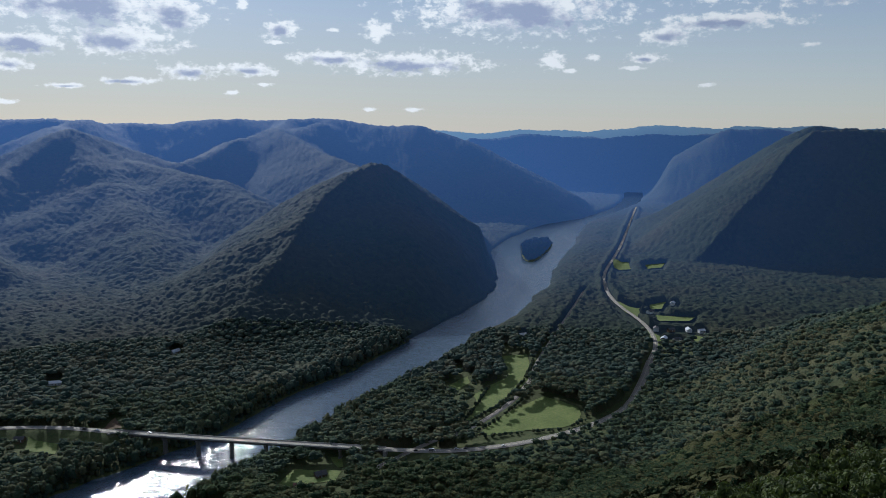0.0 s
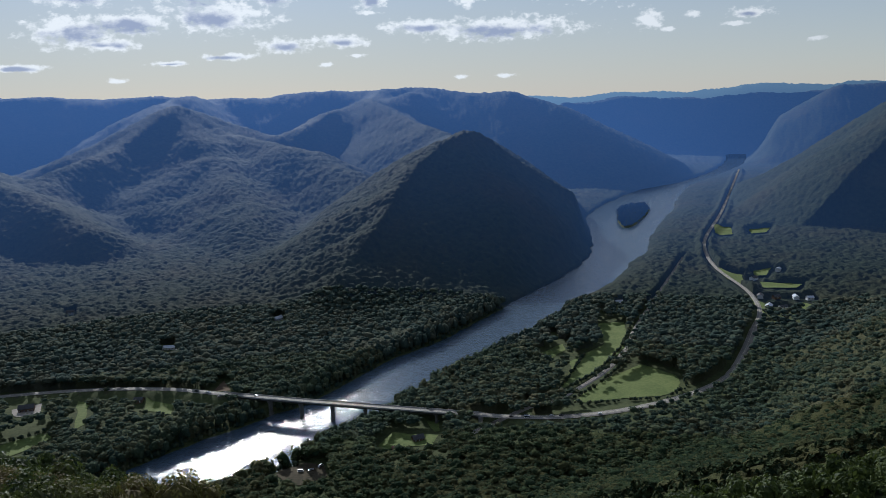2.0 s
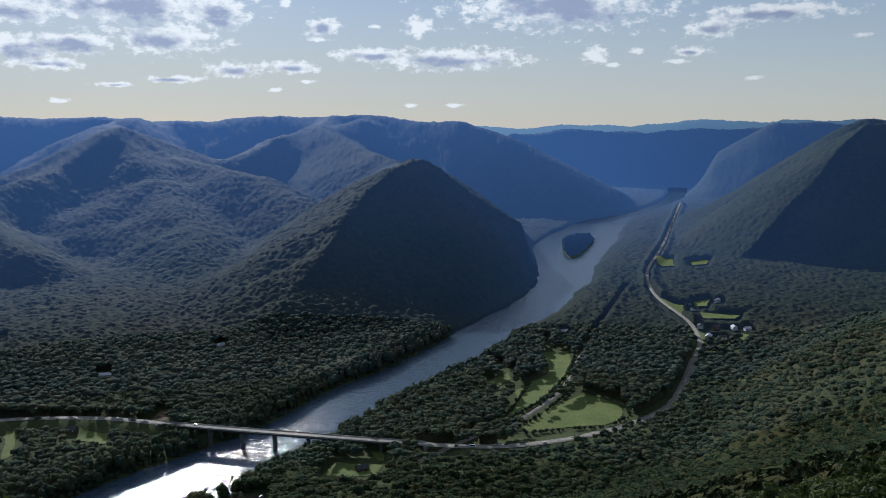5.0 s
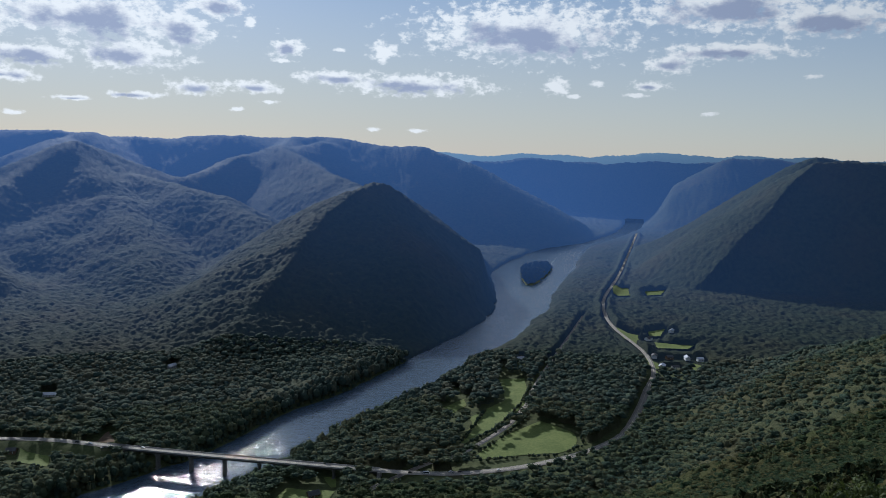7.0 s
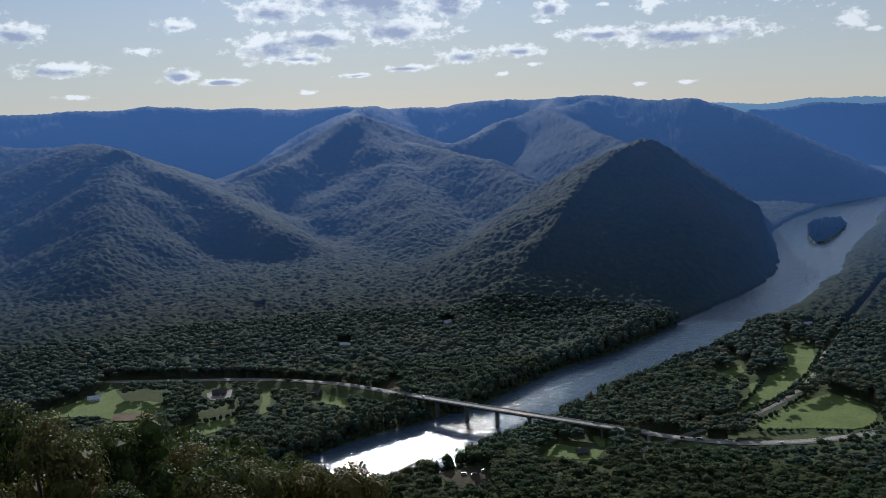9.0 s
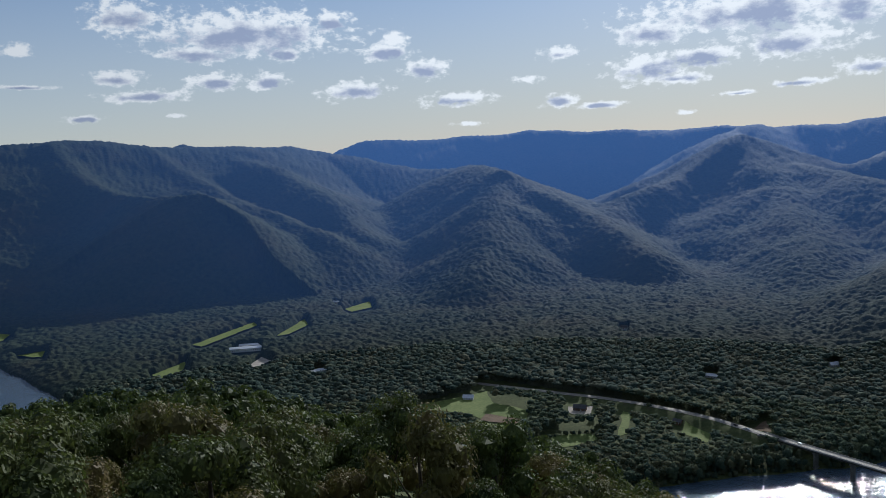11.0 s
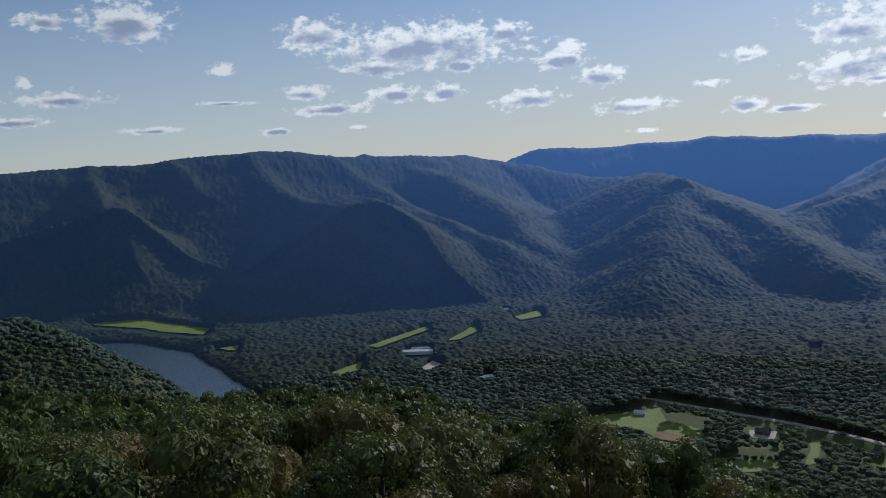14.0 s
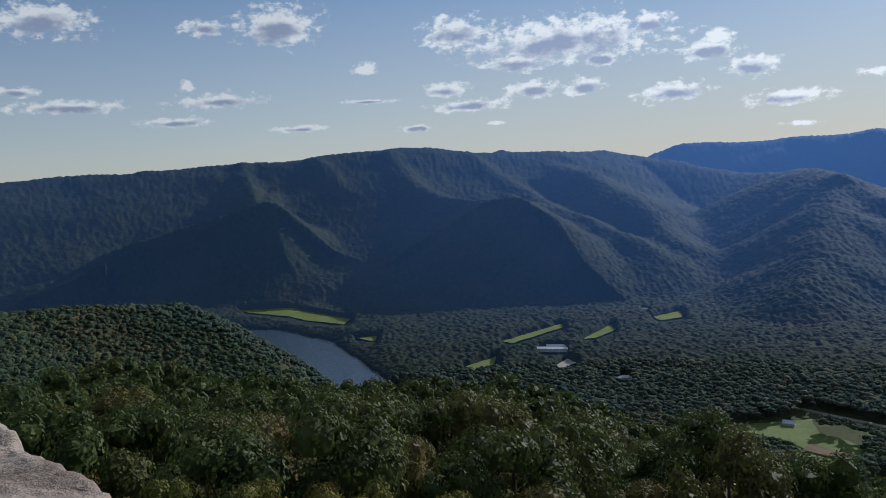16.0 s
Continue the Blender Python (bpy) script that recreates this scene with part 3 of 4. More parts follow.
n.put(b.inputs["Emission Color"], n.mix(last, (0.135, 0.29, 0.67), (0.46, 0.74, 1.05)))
n.put(b.inputs["Emission Strength"], haze_glow)

def leaf_crown(seed, count, leaf, lobes=16, squash=0.72, solid=False):
    """A crown one unit wide of single leaf sprays on rounded boughs, with gaps between them. Returns vertices and triangles."""
    g = np.random.default_rng(seed)
    a, h = g.uniform(0, 6.283, lobes), g.uniform(-0.35, 0.75, lobes)
    out = np.sqrt(np.clip(1 - (h * 1.05) ** 2, 0.05, 1)) * g.uniform(0.45, 0.76, lobes)
    mid = np.stack([out * np.cos(a), out * np.sin(a), h * squash], 1)
    mid[0] = (0, 0, 0.55 * squash)
    size = g.uniform(0.22, 0.38, lobes)
    which = g.choice(lobes, count, p=size ** 2 / (size ** 2).sum())
    d = g.normal(size=(count, 3))
    d[:, 2] = np.where(d[:, 2] < -0.4, -d[:, 2], d[:, 2])
    d /= np.linalg.norm(d, axis=1)[:, None]
    p = mid[which] + d * size[which][:, None] * g.uniform(0.78, 1.12, count)[:, None] * np.array([1, 1, 0.8])
    nrm = d + g.normal(scale=0.3, size=(count, 3)) + np.array([0, 0, 0.15])
    nrm /= np.linalg.norm(nrm, axis=1)[:, None]
    u = np.cross(nrm, g.normal(size=(count, 3)))
    u /= np.linalg.norm(u, axis=1)[:, None]
    v = np.cross(nrm, u)
    k = leaf * g.uniform(0.55, 1.3, count)[:, None]
    droop = np.array([0, 0, -1]) * k * 0.25
    vs = np.stack([p - u * k, p + v * k * 0.62, p + u * k + droop, p - v * k * 0.62], 1).reshape(-1, 3)
    i = np.arange(count)[:, None] * 4
    fs = np.concatenate([i + np.array([[0, 1, 2]]), i + np.array([[0, 2, 3]])], 0)
    if solid:
        rng_ = random.Random(seed)
        for c, r in zip(mid, size):
            bv, bf = lobe(rng_)
            fs = np.concatenate([fs, bf + len(vs)])
            vs = np.concatenate([vs, bv * r * np.array([0.7, 0.7, 0.56]) + c])
    return vs, fs


def lobe(rng_, fine=1, rough=(0.68, 1.25)):
    """A lumpy clump of foliage: a ragged ball without its underside."""
    bm = bmesh.new()
    bmesh.ops.create_icosphere(bm, subdivisions=fine, radius=1.0)
    for v in bm.verts:
        v.co *= rng_.uniform(*rough)
    bmesh.ops.delete(bm, geom=[f for f in bm.faces if f.calc_center_median().z < -0.4], context="FACES")
    bm.verts.index_update()
    out = np.array([v.co[:] for v in bm.verts]), np.array([[v.index for v in f.verts] for f in bm.faces])
    bm.free()
    return out


def crown_template(seed, lobes, sprays, fine=1):
    """A rounded crown of soft clumps with loose sprays of leaves about it."""
    rng_ = random.Random(seed)
    vs, fs, k = [], [], 0
    for i in range(lobes):
        v, f = lobe(rng_, fine)
        size = 0.78 if i == 0 else rng_.uniform(0.45, 0.62)
        a = rng_.uniform(0, 6.28)
        off = (0, 0, 0.2) if i == 0 else (0.6 * math.cos(a), 0.6 * math.sin(a), rng_.uniform(-0.3, 0.2))
        vs.append(v * size + np.array(off))
        fs.append(f + k)
        k += len(v)
    g = np.random.default_rng(seed)
    a, h = g.uniform(0, 6.283, sprays), g.uniform(-0.1, 1.0, sprays)
    out = np.sqrt(1 - 0.75 * h * h) * g.uniform(0.8, 1.05, sprays)
    p = np.stack([out * np.cos(a), out * np.sin(a), 0.1 + h * 0.85], 1)
    u = g.normal(size=(sprays, 3)) * np.array([1, 1, 0.3])
    u = u / np.linalg.norm(u, axis=1)[:, None] * g.uniform(0.16, 0.3, sprays)[:, None]
    w_ = np.stack([-u[:, 1], u[:, 0], 0.5 * u[:, 2]], 1)
    vs.append(np.stack([p - u, p + w_ * 0.7, p + u, p - w_ * 0.7], 1).reshape(-1, 3))
    i = np.arange(sprays)[:, None] * 4 + k
    fs.append(np.concatenate([i + np.array([[0, 2, 1]]), i + np.array([[0, 3, 2]])]))
    return np.concatenate(vs), np.concatenate(fs)


def joined(name, templates, where, mat, label, category, shade=False):
    """Many crowns in one mesh. where: rows of x, y, z, radius, height, turn."""
    allv, allf, k = [], [], 0
    which = np.arange(len(where)) % len(templates)
    for i, (tv, tf) in enumerate(templates):
        w_ = where[which == i]
        c, s_ = np.cos(w_[:, 5])[:, None], np.sin(w_[:, 5])[:, None]
        x = (tv[None, :, 0] * c - tv[None, :, 1] * s_) * w_[:, 3:4] + w_[:, 0:1]
        y = (tv[None, :, 0] * s_ + tv[None, :, 1] * c) * w_[:, 3:4] + w_[:, 1:2]
        z = tv[None, :, 2] * w_[:, 4:5] + w_[:, 2:3]
        allv.append(np.stack([x, y, z], -1).reshape(-1, 3))
        allf.append((tf[None] + (np.arange(len(w_)) * len(tv))[:, None, None]).reshape(-1, 3) + k)
        k += len(w_) * len(tv)
    ob = new(name, mesh_from(name, np.concatenate(allv), np.concatenate(allf), mat, shade))
    return tagged(ob, label, category, kind="stuff")


def scatter(x0, x1, y0, y1, step, salt):
    """Jittered places, one in each cell of a grid."""
    ix, iy = np.meshgrid(np.arange(int(x0 // step), int(x1 // step)), np.arange(int(y0 // step), int(y1 // step)))
    ix, iy = ix.ravel(), iy.ravel()
    px = (ix + 0.1 + 0.8 * lattice(ix, iy, salt)) * step
    py = (iy + 0.1 + 0.8 * lattice(ix, iy, salt + 1)) * step
    return px, py, lattice(ix, iy, salt + 2), lattice(ix, iy, salt + 3)


FAR_WOODS = 1250.0   # from here on the woods are one crowned sheet
WEST, EAST = radians(-107), radians(37)
px, py, r1, r2 = scatter(-1520, 920, -460, 1520, 8.6, 31)
dist, az = np.hypot(px, py), np.arctan2(px, py)
keep = (dist > 330) & (dist < FAR_WOODS + 12) & (az > WEST) & (az < EAST)
px, py, r1, r2, dist = (v[keep] for v in (px, py, r1, r2, dist))
keep = ~is_open(px, py)
px, py, r1, r2, dist = (v[keep] for v in (px, py, r1, r2, dist))
# more trees on the steep hill above the left bank
qx, qy, q1, q2 = scatter(-1260, -560, -420, 140, 7.6, 35)
keep = ~is_open(qx, qy) & (land(qx, qy) > 60)
px, py, r1, r2 = (np.concatenate([v, w_[keep]]) for v, w_ in ((px, qx), (py, qy), (r1, q1), (r2, q2)))
dist = np.hypot(px, py)
gz = land(px, py)
# taller trees on rich bottom land, and groups of tall and low trees
tall = (12.0 + 2.4 * r1 + 2.2 * r2 * r2 + 2.2 * waves(px, py, 70, 41)) * (1.0 + 0.15 * smooth(40 - gz, 0, 30))
wide = 4.7 + 3.2 * r2 * r2 + 0.8 * waves(px, py, 40, 42)
bank = smooth(34 - shore(px, py), 0, 20)
deep = wide * (0.55 + 0.25 * r1) * (1 + 1.2 * bank)
rows = np.stack([px, py, gz + tall - deep * 0.85, wide, deep, r2 * 6.28], 1)
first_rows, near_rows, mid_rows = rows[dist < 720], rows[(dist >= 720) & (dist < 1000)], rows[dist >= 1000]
joined("lower_slope_woods", [crown_template(480 + k, 2, 20) for k in range(13)], first_rows, M_SLOPE_SHADED, "dense ragged broadleaf woods at the foot of the slope", "woods", True)
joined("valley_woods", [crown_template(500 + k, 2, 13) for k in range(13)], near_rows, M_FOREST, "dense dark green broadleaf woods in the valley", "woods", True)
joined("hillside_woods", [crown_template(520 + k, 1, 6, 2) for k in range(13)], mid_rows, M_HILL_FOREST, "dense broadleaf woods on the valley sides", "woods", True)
# shrubs and low boughs over the water's edge
px, py, r1, r2 = scatter(-1520, 920, -460, 1520, 5.0, 37)
edge = shore(px, py)
dist, az = np.hypot(px, py), np.arctan2(px, py)
keep = (edge > -0.5) & (edge < 11) & (dist > 330) & (dist < FAR_WOODS) & (az > WEST) & (az < EAST) & (nearest(px, py, BRIDGE)[0] > 8)
px, py, r1, r2, dist = (v[keep] for v in (px, py, r1, r2, dist))
rows = np.stack([px, py, land(px, py) + 1.0 + 1.5 * r1, 2.4 + 1.8 * r2, 3.0 + 2.5 * r1, r2 * 6.28], 1)
joined("bank_shrubs", [crown_template(530 + k, 1, 8) for k in range(5)], rows, M_FOREST, "leafy shrubs overhanging the river bank", "shrubs", True)
# hedges along the railway, the hay field and the farm fields
rows = []
rng = random.Random(8)
for line, gap, off in (([(10, 822), (25, 836), (82, 922), (119, 1016), (140, 1105)], 3.2, 6.5), ([(18, 808), (55, 855), (90, 915), (130, 1010)], 4.0, -1.5), ([(45, 812), (95, 826), (140, 832), (168, 862), (172, 905)], 4.0, 0.0),
                       ([(-665, 662), (-600, 640), (-590, 672)], 5.0, 0.0), ([(-560, 655), (-545, 690), (-522, 722)], 4.0, 0.0), ([(-455, 776), (-405, 768)], 4.0, 0.0), ([(60, 985), (45, 930), (25, 860)], 5.0, 0.0)):
    for (ax, ay), (bx, by) in zip(line, line[1:]):
        span = math.hypot(bx - ax, by - ay)
        for i in range(int(span / gap)):
            if rng.random() < 0.22:
                continue
            s_ = (i + rng.random()) * gap / span
            x, y = ax + (bx - ax) * s_ - off * (by - ay) / span + rng.uniform(-1, 1), ay + (by - ay) * s_ + off * (bx - ax) / span + rng.uniform(-1, 1)
            size = rng.uniform(1.5, 3.2)
            rows.append((x, y, float(land(np.array([x]), np.array([y]))[0]) + 0.7 * size, size, size * rng.uniform(1.0, 1.5), rng.uniform(0, 6.28)))
joined("hedges", [crown_template(536 + k, 2, 12) for k in range(4)], np.array(rows), M_FOREST, "ragged green hedges between fields and railway", "hedges", True)
# trees on the island
px, py, r1, r2 = scatter(220, 350, 2030, 2500, 8.0, 51)
keep = inside(px, py, ISLAND)
px, py, r1, r2 = (v[keep] for v in (px, py, r1, r2))
rows = np.stack([px, py, 3 + 5 * r1, 5 + 2 * r2, 6 + 3 * r1, r2 * 6.28], 1)
# these crowns take the ridge material, so they carry its painted haze
joined("island_woods", [leaf_crown(540 + k, 30, 0.3, 6) for k in range(5)], rows, M_HAZED_WOODS, "leafy trees covering the river island", "woods")

def canopy(x, y, cell, low, rise, dome, clear_tree, fade=26, bank=0.25, sink=0.6):
    """Height of closed woods over the ground: a dome for every crown, and nothing on open ground."""
    base = land(x, y)
    bumps = np.zeros(x.shape)
    ic, jc = np.floor(x / cell), np.floor(y / cell)
    for di in (-1, 0, 1):
        for dj in (-1, 0, 1):
            i_, j_ = ic + di, jc + dj
            qx, qy = (i_ + 0.1 + 0.8 * lattice(i_, j_, 61)) * cell, (j_ + 0.1 + 0.8 * lattice(i_, j_, 62)) * cell
            rad = cell * (0.6 + 0.32 * lattice(i_, j_, 63))
            top = low + rise * lattice(i_, j_, 64)
            d2 = ((x - qx) ** 2 + (y - qy) ** 2) / rad ** 2
            bumps = np.maximum(bumps, top - dome * (1 - np.sqrt(np.clip(1 - d2, 0, 1))))
    bumps = bumps + 1.2 * waves(x, y, 4.0, 65) + 2.0 * waves(x, y, 60, 66)
    bare = is_open(x.ravel(), y.ravel(), tree=clear_tree).reshape(x.shape)
    share = bank + (1 - bank) * smooth(shore(x, y), 1, fade)
    bumps = 8.0 * share + (bumps - 8.0) * np.maximum(share, 0.45)
    # the lower storey stands back from every clearing
    edge = is_open(x.ravel(), y.ravel(), 8.0, clear_tree + 9).reshape(x.shape)
    if sink < 1:
        bare |= edge
        wide_ = bare.copy()
        for k in (1, 2):
            wide_[k:] |= bare[:-k]
            wide_[:-k] |= bare[k:]
            wide_[:, k:] |= bare[:, :-k]
            wide_[:, :-k] |= bare[:, k:]
        bare = wide_
    else:
        bumps = np.where(edge, bumps * 0.4, bumps)
    over = np.where(bare, -sink, bumps)
    if sink >= 1:   # no lone spikes in narrow gaps
        near_by = (np.roll(over, 1, 0) + np.roll(over, -1, 0) + np.roll(over, 1, 1) + np.roll(over, -1, 1)) / 4
        over[1:-1, 1:-1] = np.minimum(over, near_by + 3.5)[1:-1, 1:-1]
    return base + over


# lower storey that closes the woods between the crowns
angles = np.linspace(WEST, EAST, 900)
reach = 205 * 1.0082 ** np.arange(int(math.log(1250 / 205) / math.log(1.0082)) + 2)
gr, ga = np.meshgrid(reach, angles, indexing="ij")
gx, gy = gr * np.sin(ga), gr * np.cos(ga)
low_z = canopy(gx, gy, 8.6, 9.8, 3.5, 4.0, 13.0, bank=0.5)
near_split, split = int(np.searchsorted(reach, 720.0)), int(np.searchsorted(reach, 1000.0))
for name, a_, b_, mat, label in (("slope_thicket", 0, near_split + 1, M_SLOPE_SHADED, "leafy lower storey of the slope woods, darkened for shade"), ("valley_thicket", near_split, split + 1, M_FOREST, "leafy lower storey of the valley woods"), ("hillside_thicket", split, len(reach), M_HILL_FOREST, "leafy lower storey of the hillside woods")):
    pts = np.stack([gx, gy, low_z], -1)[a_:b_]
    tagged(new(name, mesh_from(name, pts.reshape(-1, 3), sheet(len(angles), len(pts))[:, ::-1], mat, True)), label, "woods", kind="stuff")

# the woods beyond: one sheet that follows every crown
angles = np.linspace(WEST, EAST, 1200)
reach = [FAR_WOODS - 15]
while reach[-1] < 4935:
    reach.append(reach[-1] * (1.0027 if reach[-1] < 1900 else 1.0038 if reach[-1] < 2700 else 1.0065))
reach = np.array(reach)
gr, ga = np.meshgrid(reach, angles, indexing="ij")
gx, gy = gr * np.sin(ga), gr * np.cos(ga)
top_z = canopy(gx, gy, 9.0, 10.0, 4.5, 6.5, 6.0, 55 + 0.05 * np.clip(gr - 1900, 0, None), sink=3.0)
grid = np.stack([gx, gy, top_z], -1)
# the ridges up to the skyline, blue from haze painted as emission
backdrop = new("backdrop", mesh_from("backdrop", grid.reshape(-1, 3), sheet(len(angles), len(reach))[:, ::-1], M_HAZED_WOODS, True))
tagged(backdrop, "wooded ridges up to the skyline, blue with painted haze", "ridges", kind="structure")

# ---- leafy trees on the near hillside ----
def leaf_material(name, dark, light, warm):
    m, n, b = material(name, 0.55, 0.07)
    own = n.node("ShaderNodeNewGeometry").outputs["Random Per Island"]
    tree = n.node("ShaderNodeObjectInfo").outputs["Random"]
    stand = n.noise(spot(n), 0.05, 3.0, 0.6)
    bough = n.noise(spot(n), 0.55, 2.0, 0.5)
    green = n.mix(n.math("MULTIPLY_ADD", own, 0.5, n.step(bough, 0.36, 0.64, 0.0, 0.5)), dark, light)
    turn = n.step(n.math("ADD", n.math("MULTIPLY", tree, 0.5), n.math("MULTIPLY", stand, 0.6)), 0.47, 0.80)
    tint = n.mix(n.math("MULTIPLY", turn, 0.75), green, warm)
    n.put(b.inputs["Base Color"], tint)
    glow = n.node("ShaderNodeBsdfTranslucent")
    n.put(glow.inputs[0], n.mix(0.5, tint, (0.10, 0.14, 0.02)))
    both = n.node("ShaderNodeMixShader")
    both.inputs[0].default_value = 0.22
    n.put(both.inputs[1], b.outputs[0])
    n.put(both.inputs[2], glow.outputs[0])
    n.put(m.node_tree.nodes["Material Output"].inputs[0], both.outputs[0])
    return m


M_LEAF = leaf_material("oak leaves", (0.014, 0.027, 0.010), (0.098, 0.122, 0.036), (0.150, 0.100, 0.038))
M_SHRUB = leaf_material("shrub leaves", (0.060, 0.076, 0.014), (0.190, 0.180, 0.036), (0.200, 0.150, 0.036))
M_BARK = mottled("grey brown bark", (0.045, 0.035, 0.026), (0.12, 0.10, 0.08), 6.0, 0.95, 0.1, bump=0.8, bump_size=0.02)


def taper(points, sides=6):
    """A limb through (x, y, z, radius) points."""
    vs, fs = [], []
    for k, (x, y, z, r) in enumerate(points):
        for i in range(sides):
            a = i * 2 * math.pi / sides
            vs.append((x + r * math.cos(a), y + r * math.sin(a), z))
        if k:
            o = (k - 1) * sides
            for i in range(sides):
                j = (i + 1) % sides
                fs += [(o + i, o + j, o + sides + j), (o + i, o + sides + j, o + sides + i)]
    return vs, fs


def trunk_mesh(seed, high):
    """Trunk with four limbs that reach into the crown."""
    g = random.Random(seed)
    vs, fs = taper([(0, 0, -1.0, 0.34), (0, 0, 0.3, 0.27), (g.uniform(-.2, .2), g.uniform(-.2, .2), high * 0.45, 0.2), (g.uniform(-.4, .4), g.uniform(-.4, .4), high * 0.85, 0.07)])
    for i in range(4):
        a = i * 1.57 + g.uniform(-0.4, 0.4)
        far = g.uniform(1.8, 3.0)
        v, f = taper([(0, 0, high * 0.36, 0.12), (far * 0.5 * math.cos(a), far * 0.5 * math.sin(a), high * 0.52, 0.08), (far * math.cos(a), far * math.sin(a), high * 0.72, 0.03)], 5)
        fs += [tuple(q + len(vs) for q in t) for t in f]
        vs += v
    return mesh_from("trunk", vs, fs, M_BARK)


def oak_tree(seed):
    """One oak: an empty at its foot, with trunk and crown."""
    high = 9.5 + (seed % 4) * 1.1
    ob = new("oak_tree")
    tagged(ob, "leafy green oak tree on the steep hillside", "tree", group="oaks below the overlook")
    trunk = new("trunk", trunk_mesh(seed, high))
    trunk.parent = ob
    vs, fs = leaf_crown(seed, 3800, 0.032, 17, solid=True)
    vs = vs * np.array([5.0, 5.0, 6.2]) + np.array([0, 0, high * 0.6])
    crown = new("crown", mesh_from("crown", vs, fs, M_LEAF, False))
    crown.parent = ob
    return ob


px, py, r1, r2 = scatter(-340, 240, -120, 340, 8.2, 71)
dist, az = np.hypot(px, py), np.degrees(np.arctan2(px, py))
# the launch slope in front of the overlook is kept clear
keep = (dist > 52) & (dist < 335) & (az > -118) & ((az < -27) | (dist > 150)) & (az < 37) & ~((az > -60) & (dist < 75)) & ((az < 8) | (dist > 110))
px, py, r1, r2, dist, az = (v[keep] for v in (px, py, r1, r2, dist, az))
gz = land(px, py)
order = np.argsort(dist)
singles = order[dist[order] < 115][:170]
kinds = [oak_tree(100 + k) for k in range(7)]
for n_, i in enumerate(singles):
    k = n_ % 7
    size = 0.78 + 0.55 * r1[i]
    m = Matrix.LocRotScale((px[i], py[i], gz[i]), Euler((0.06 * (r2[i] - 0.5), 0.06 * (r1[i] - 0.5), r2[i] * 6.28)), (size, size, size * (0.9 + 0.25 * r2[i])))
    if n_ < 7:
        kinds[k].matrix_world = m
    else:
        made = copy_thing(kinds[k], m)
        made.matrix_world = m
# the woods that follow them down the slope
rest = np.setdiff1d(order, singles)
wide, deep = 4.3 + 1.8 * r2[rest], 4.0 + 1.6 * r1[rest]
rows = np.stack([px[rest], py[rest], gz[rest] + 7.0 + 2.5 * r1[rest], wide, deep * 1.25, r2[rest] * 6.28], 1)
close, apart = dist[rest] < 200, dist[rest] >= 200
joined("oak_woods", [leaf_crown(300 + k, 420, 0.082, 12, solid=True) for k in range(6)], rows[close], M_LEAF, "leafy oak woods below the overlook", "woods")
joined("slope_woods", [leaf_crown(320 + k, 85, 0.23, 8) for k in range(6)], rows[apart], M_SLOPE_SHADED, "leafy oak woods lower down the slope", "woods")


def young_tree(where, high, seed):
    """A slim young tree with a yellow-green crown."""
    ob = new("young_tree")
    ob.matrix_world = pose(*where, 0, 0, seed * 40)
    tagged(ob, "slim young tree with yellow green leaves", "tree", group="young trees below the overlook")
    trunk = new("trunk", trunk_mesh(seed, high))
    trunk.parent = ob
    vs, fs = leaf_crown(seed, 2600, 0.036, 12, solid=True)
    crown = new("crown", mesh_from("crown", vs * np.array([2.6, 2.6, 3.4]) + np.array([0, 0, high * 0.86]), fs, M_SHRUB, False))
    crown.parent = ob


for k, (a_, d_, low) in enumerate(((-90, 50, 0.3), (-85, 47, 0.1), (-79.5, 49, -0.1), (-75, 46, 0.0), (-70.5, 50, 0.2), (-65, 48, -0.4))):
    x, y = d_ * math.sin(radians(a_)), d_ * math.cos(radians(a_))
    foot = float(land(np.array([x]), np.array([y]))[0])
    reach_z = 345 - d_ * math.tan(radians(18.3 + (a_ + 101) * 0.155)) + low
    young_tree((x, y, foot), max(6.0, (reach_z - foot - 2.4) / 0.86), 400 + k)

# ---- fields ----
from mathutils import geometry as plane_geometry


def part(name, vs, fs, mat, parent, label="", shade=False):
    """One mesh part under a thing. Faces may have any number of corners."""
    me = bpy.data.meshes.new(name)
    me.from_pydata([tuple(v) for v in vs], [], [tuple(f) for f in fs])
    me.materials.append(mat)
    if shade:
        me.shade_smooth()
    ob = new(name, me)
    ob.parent = parent
    return tagged(ob, label)


def draped(name, corners, mat, lift, step=9.0):
    """A sheet over the ground inside a polygon with a wavering edge."""
    ring = []
    for (ax, ay), (bx, by) in zip(corners, corners[1:] + corners[:1]):
        k = max(1, int(math.hypot(bx - ax, by - ay) / step))
        ring += [(ax + (bx - ax) * i / k, ay + (by - ay) * i / k) for i in range(k)]
    rx_, ry_ = np.array(ring).T
    rx_, ry_ = rx_ + 2.0 * waves(rx_, ry_, 11, 81), ry_ + 2.0 * waves(rx_, ry_, 11, 82)
    xs, ys = np.meshgrid(np.arange(rx_.min(), rx_.max(), step), np.arange(ry_.min(), ry_.max(), step))
    xs, ys = xs.ravel(), ys.ravel()
    ok = inside(xs, ys, list(zip(rx_, ry_)))
    pts = [Vector((x, y)) for x, y in zip(np.append(rx_, xs[ok]), np.append(ry_, ys[ok]))]
    out = plane_geometry.delaunay_2d_cdt(pts, [], [list(range(len(ring)))], 1, 0.01)
    vx, vy = np.array([v.x for v in out[0]]), np.array([v.y for v in out[0]])
    me = bpy.data.meshes.new(name)
    me.from_pydata(list(zip(vx, vy, land(vx, vy) + lift)), [], [list(f) for f in out[2]])
    me.materials.append(mat)
    me.shade_smooth()
    return new(name, me)


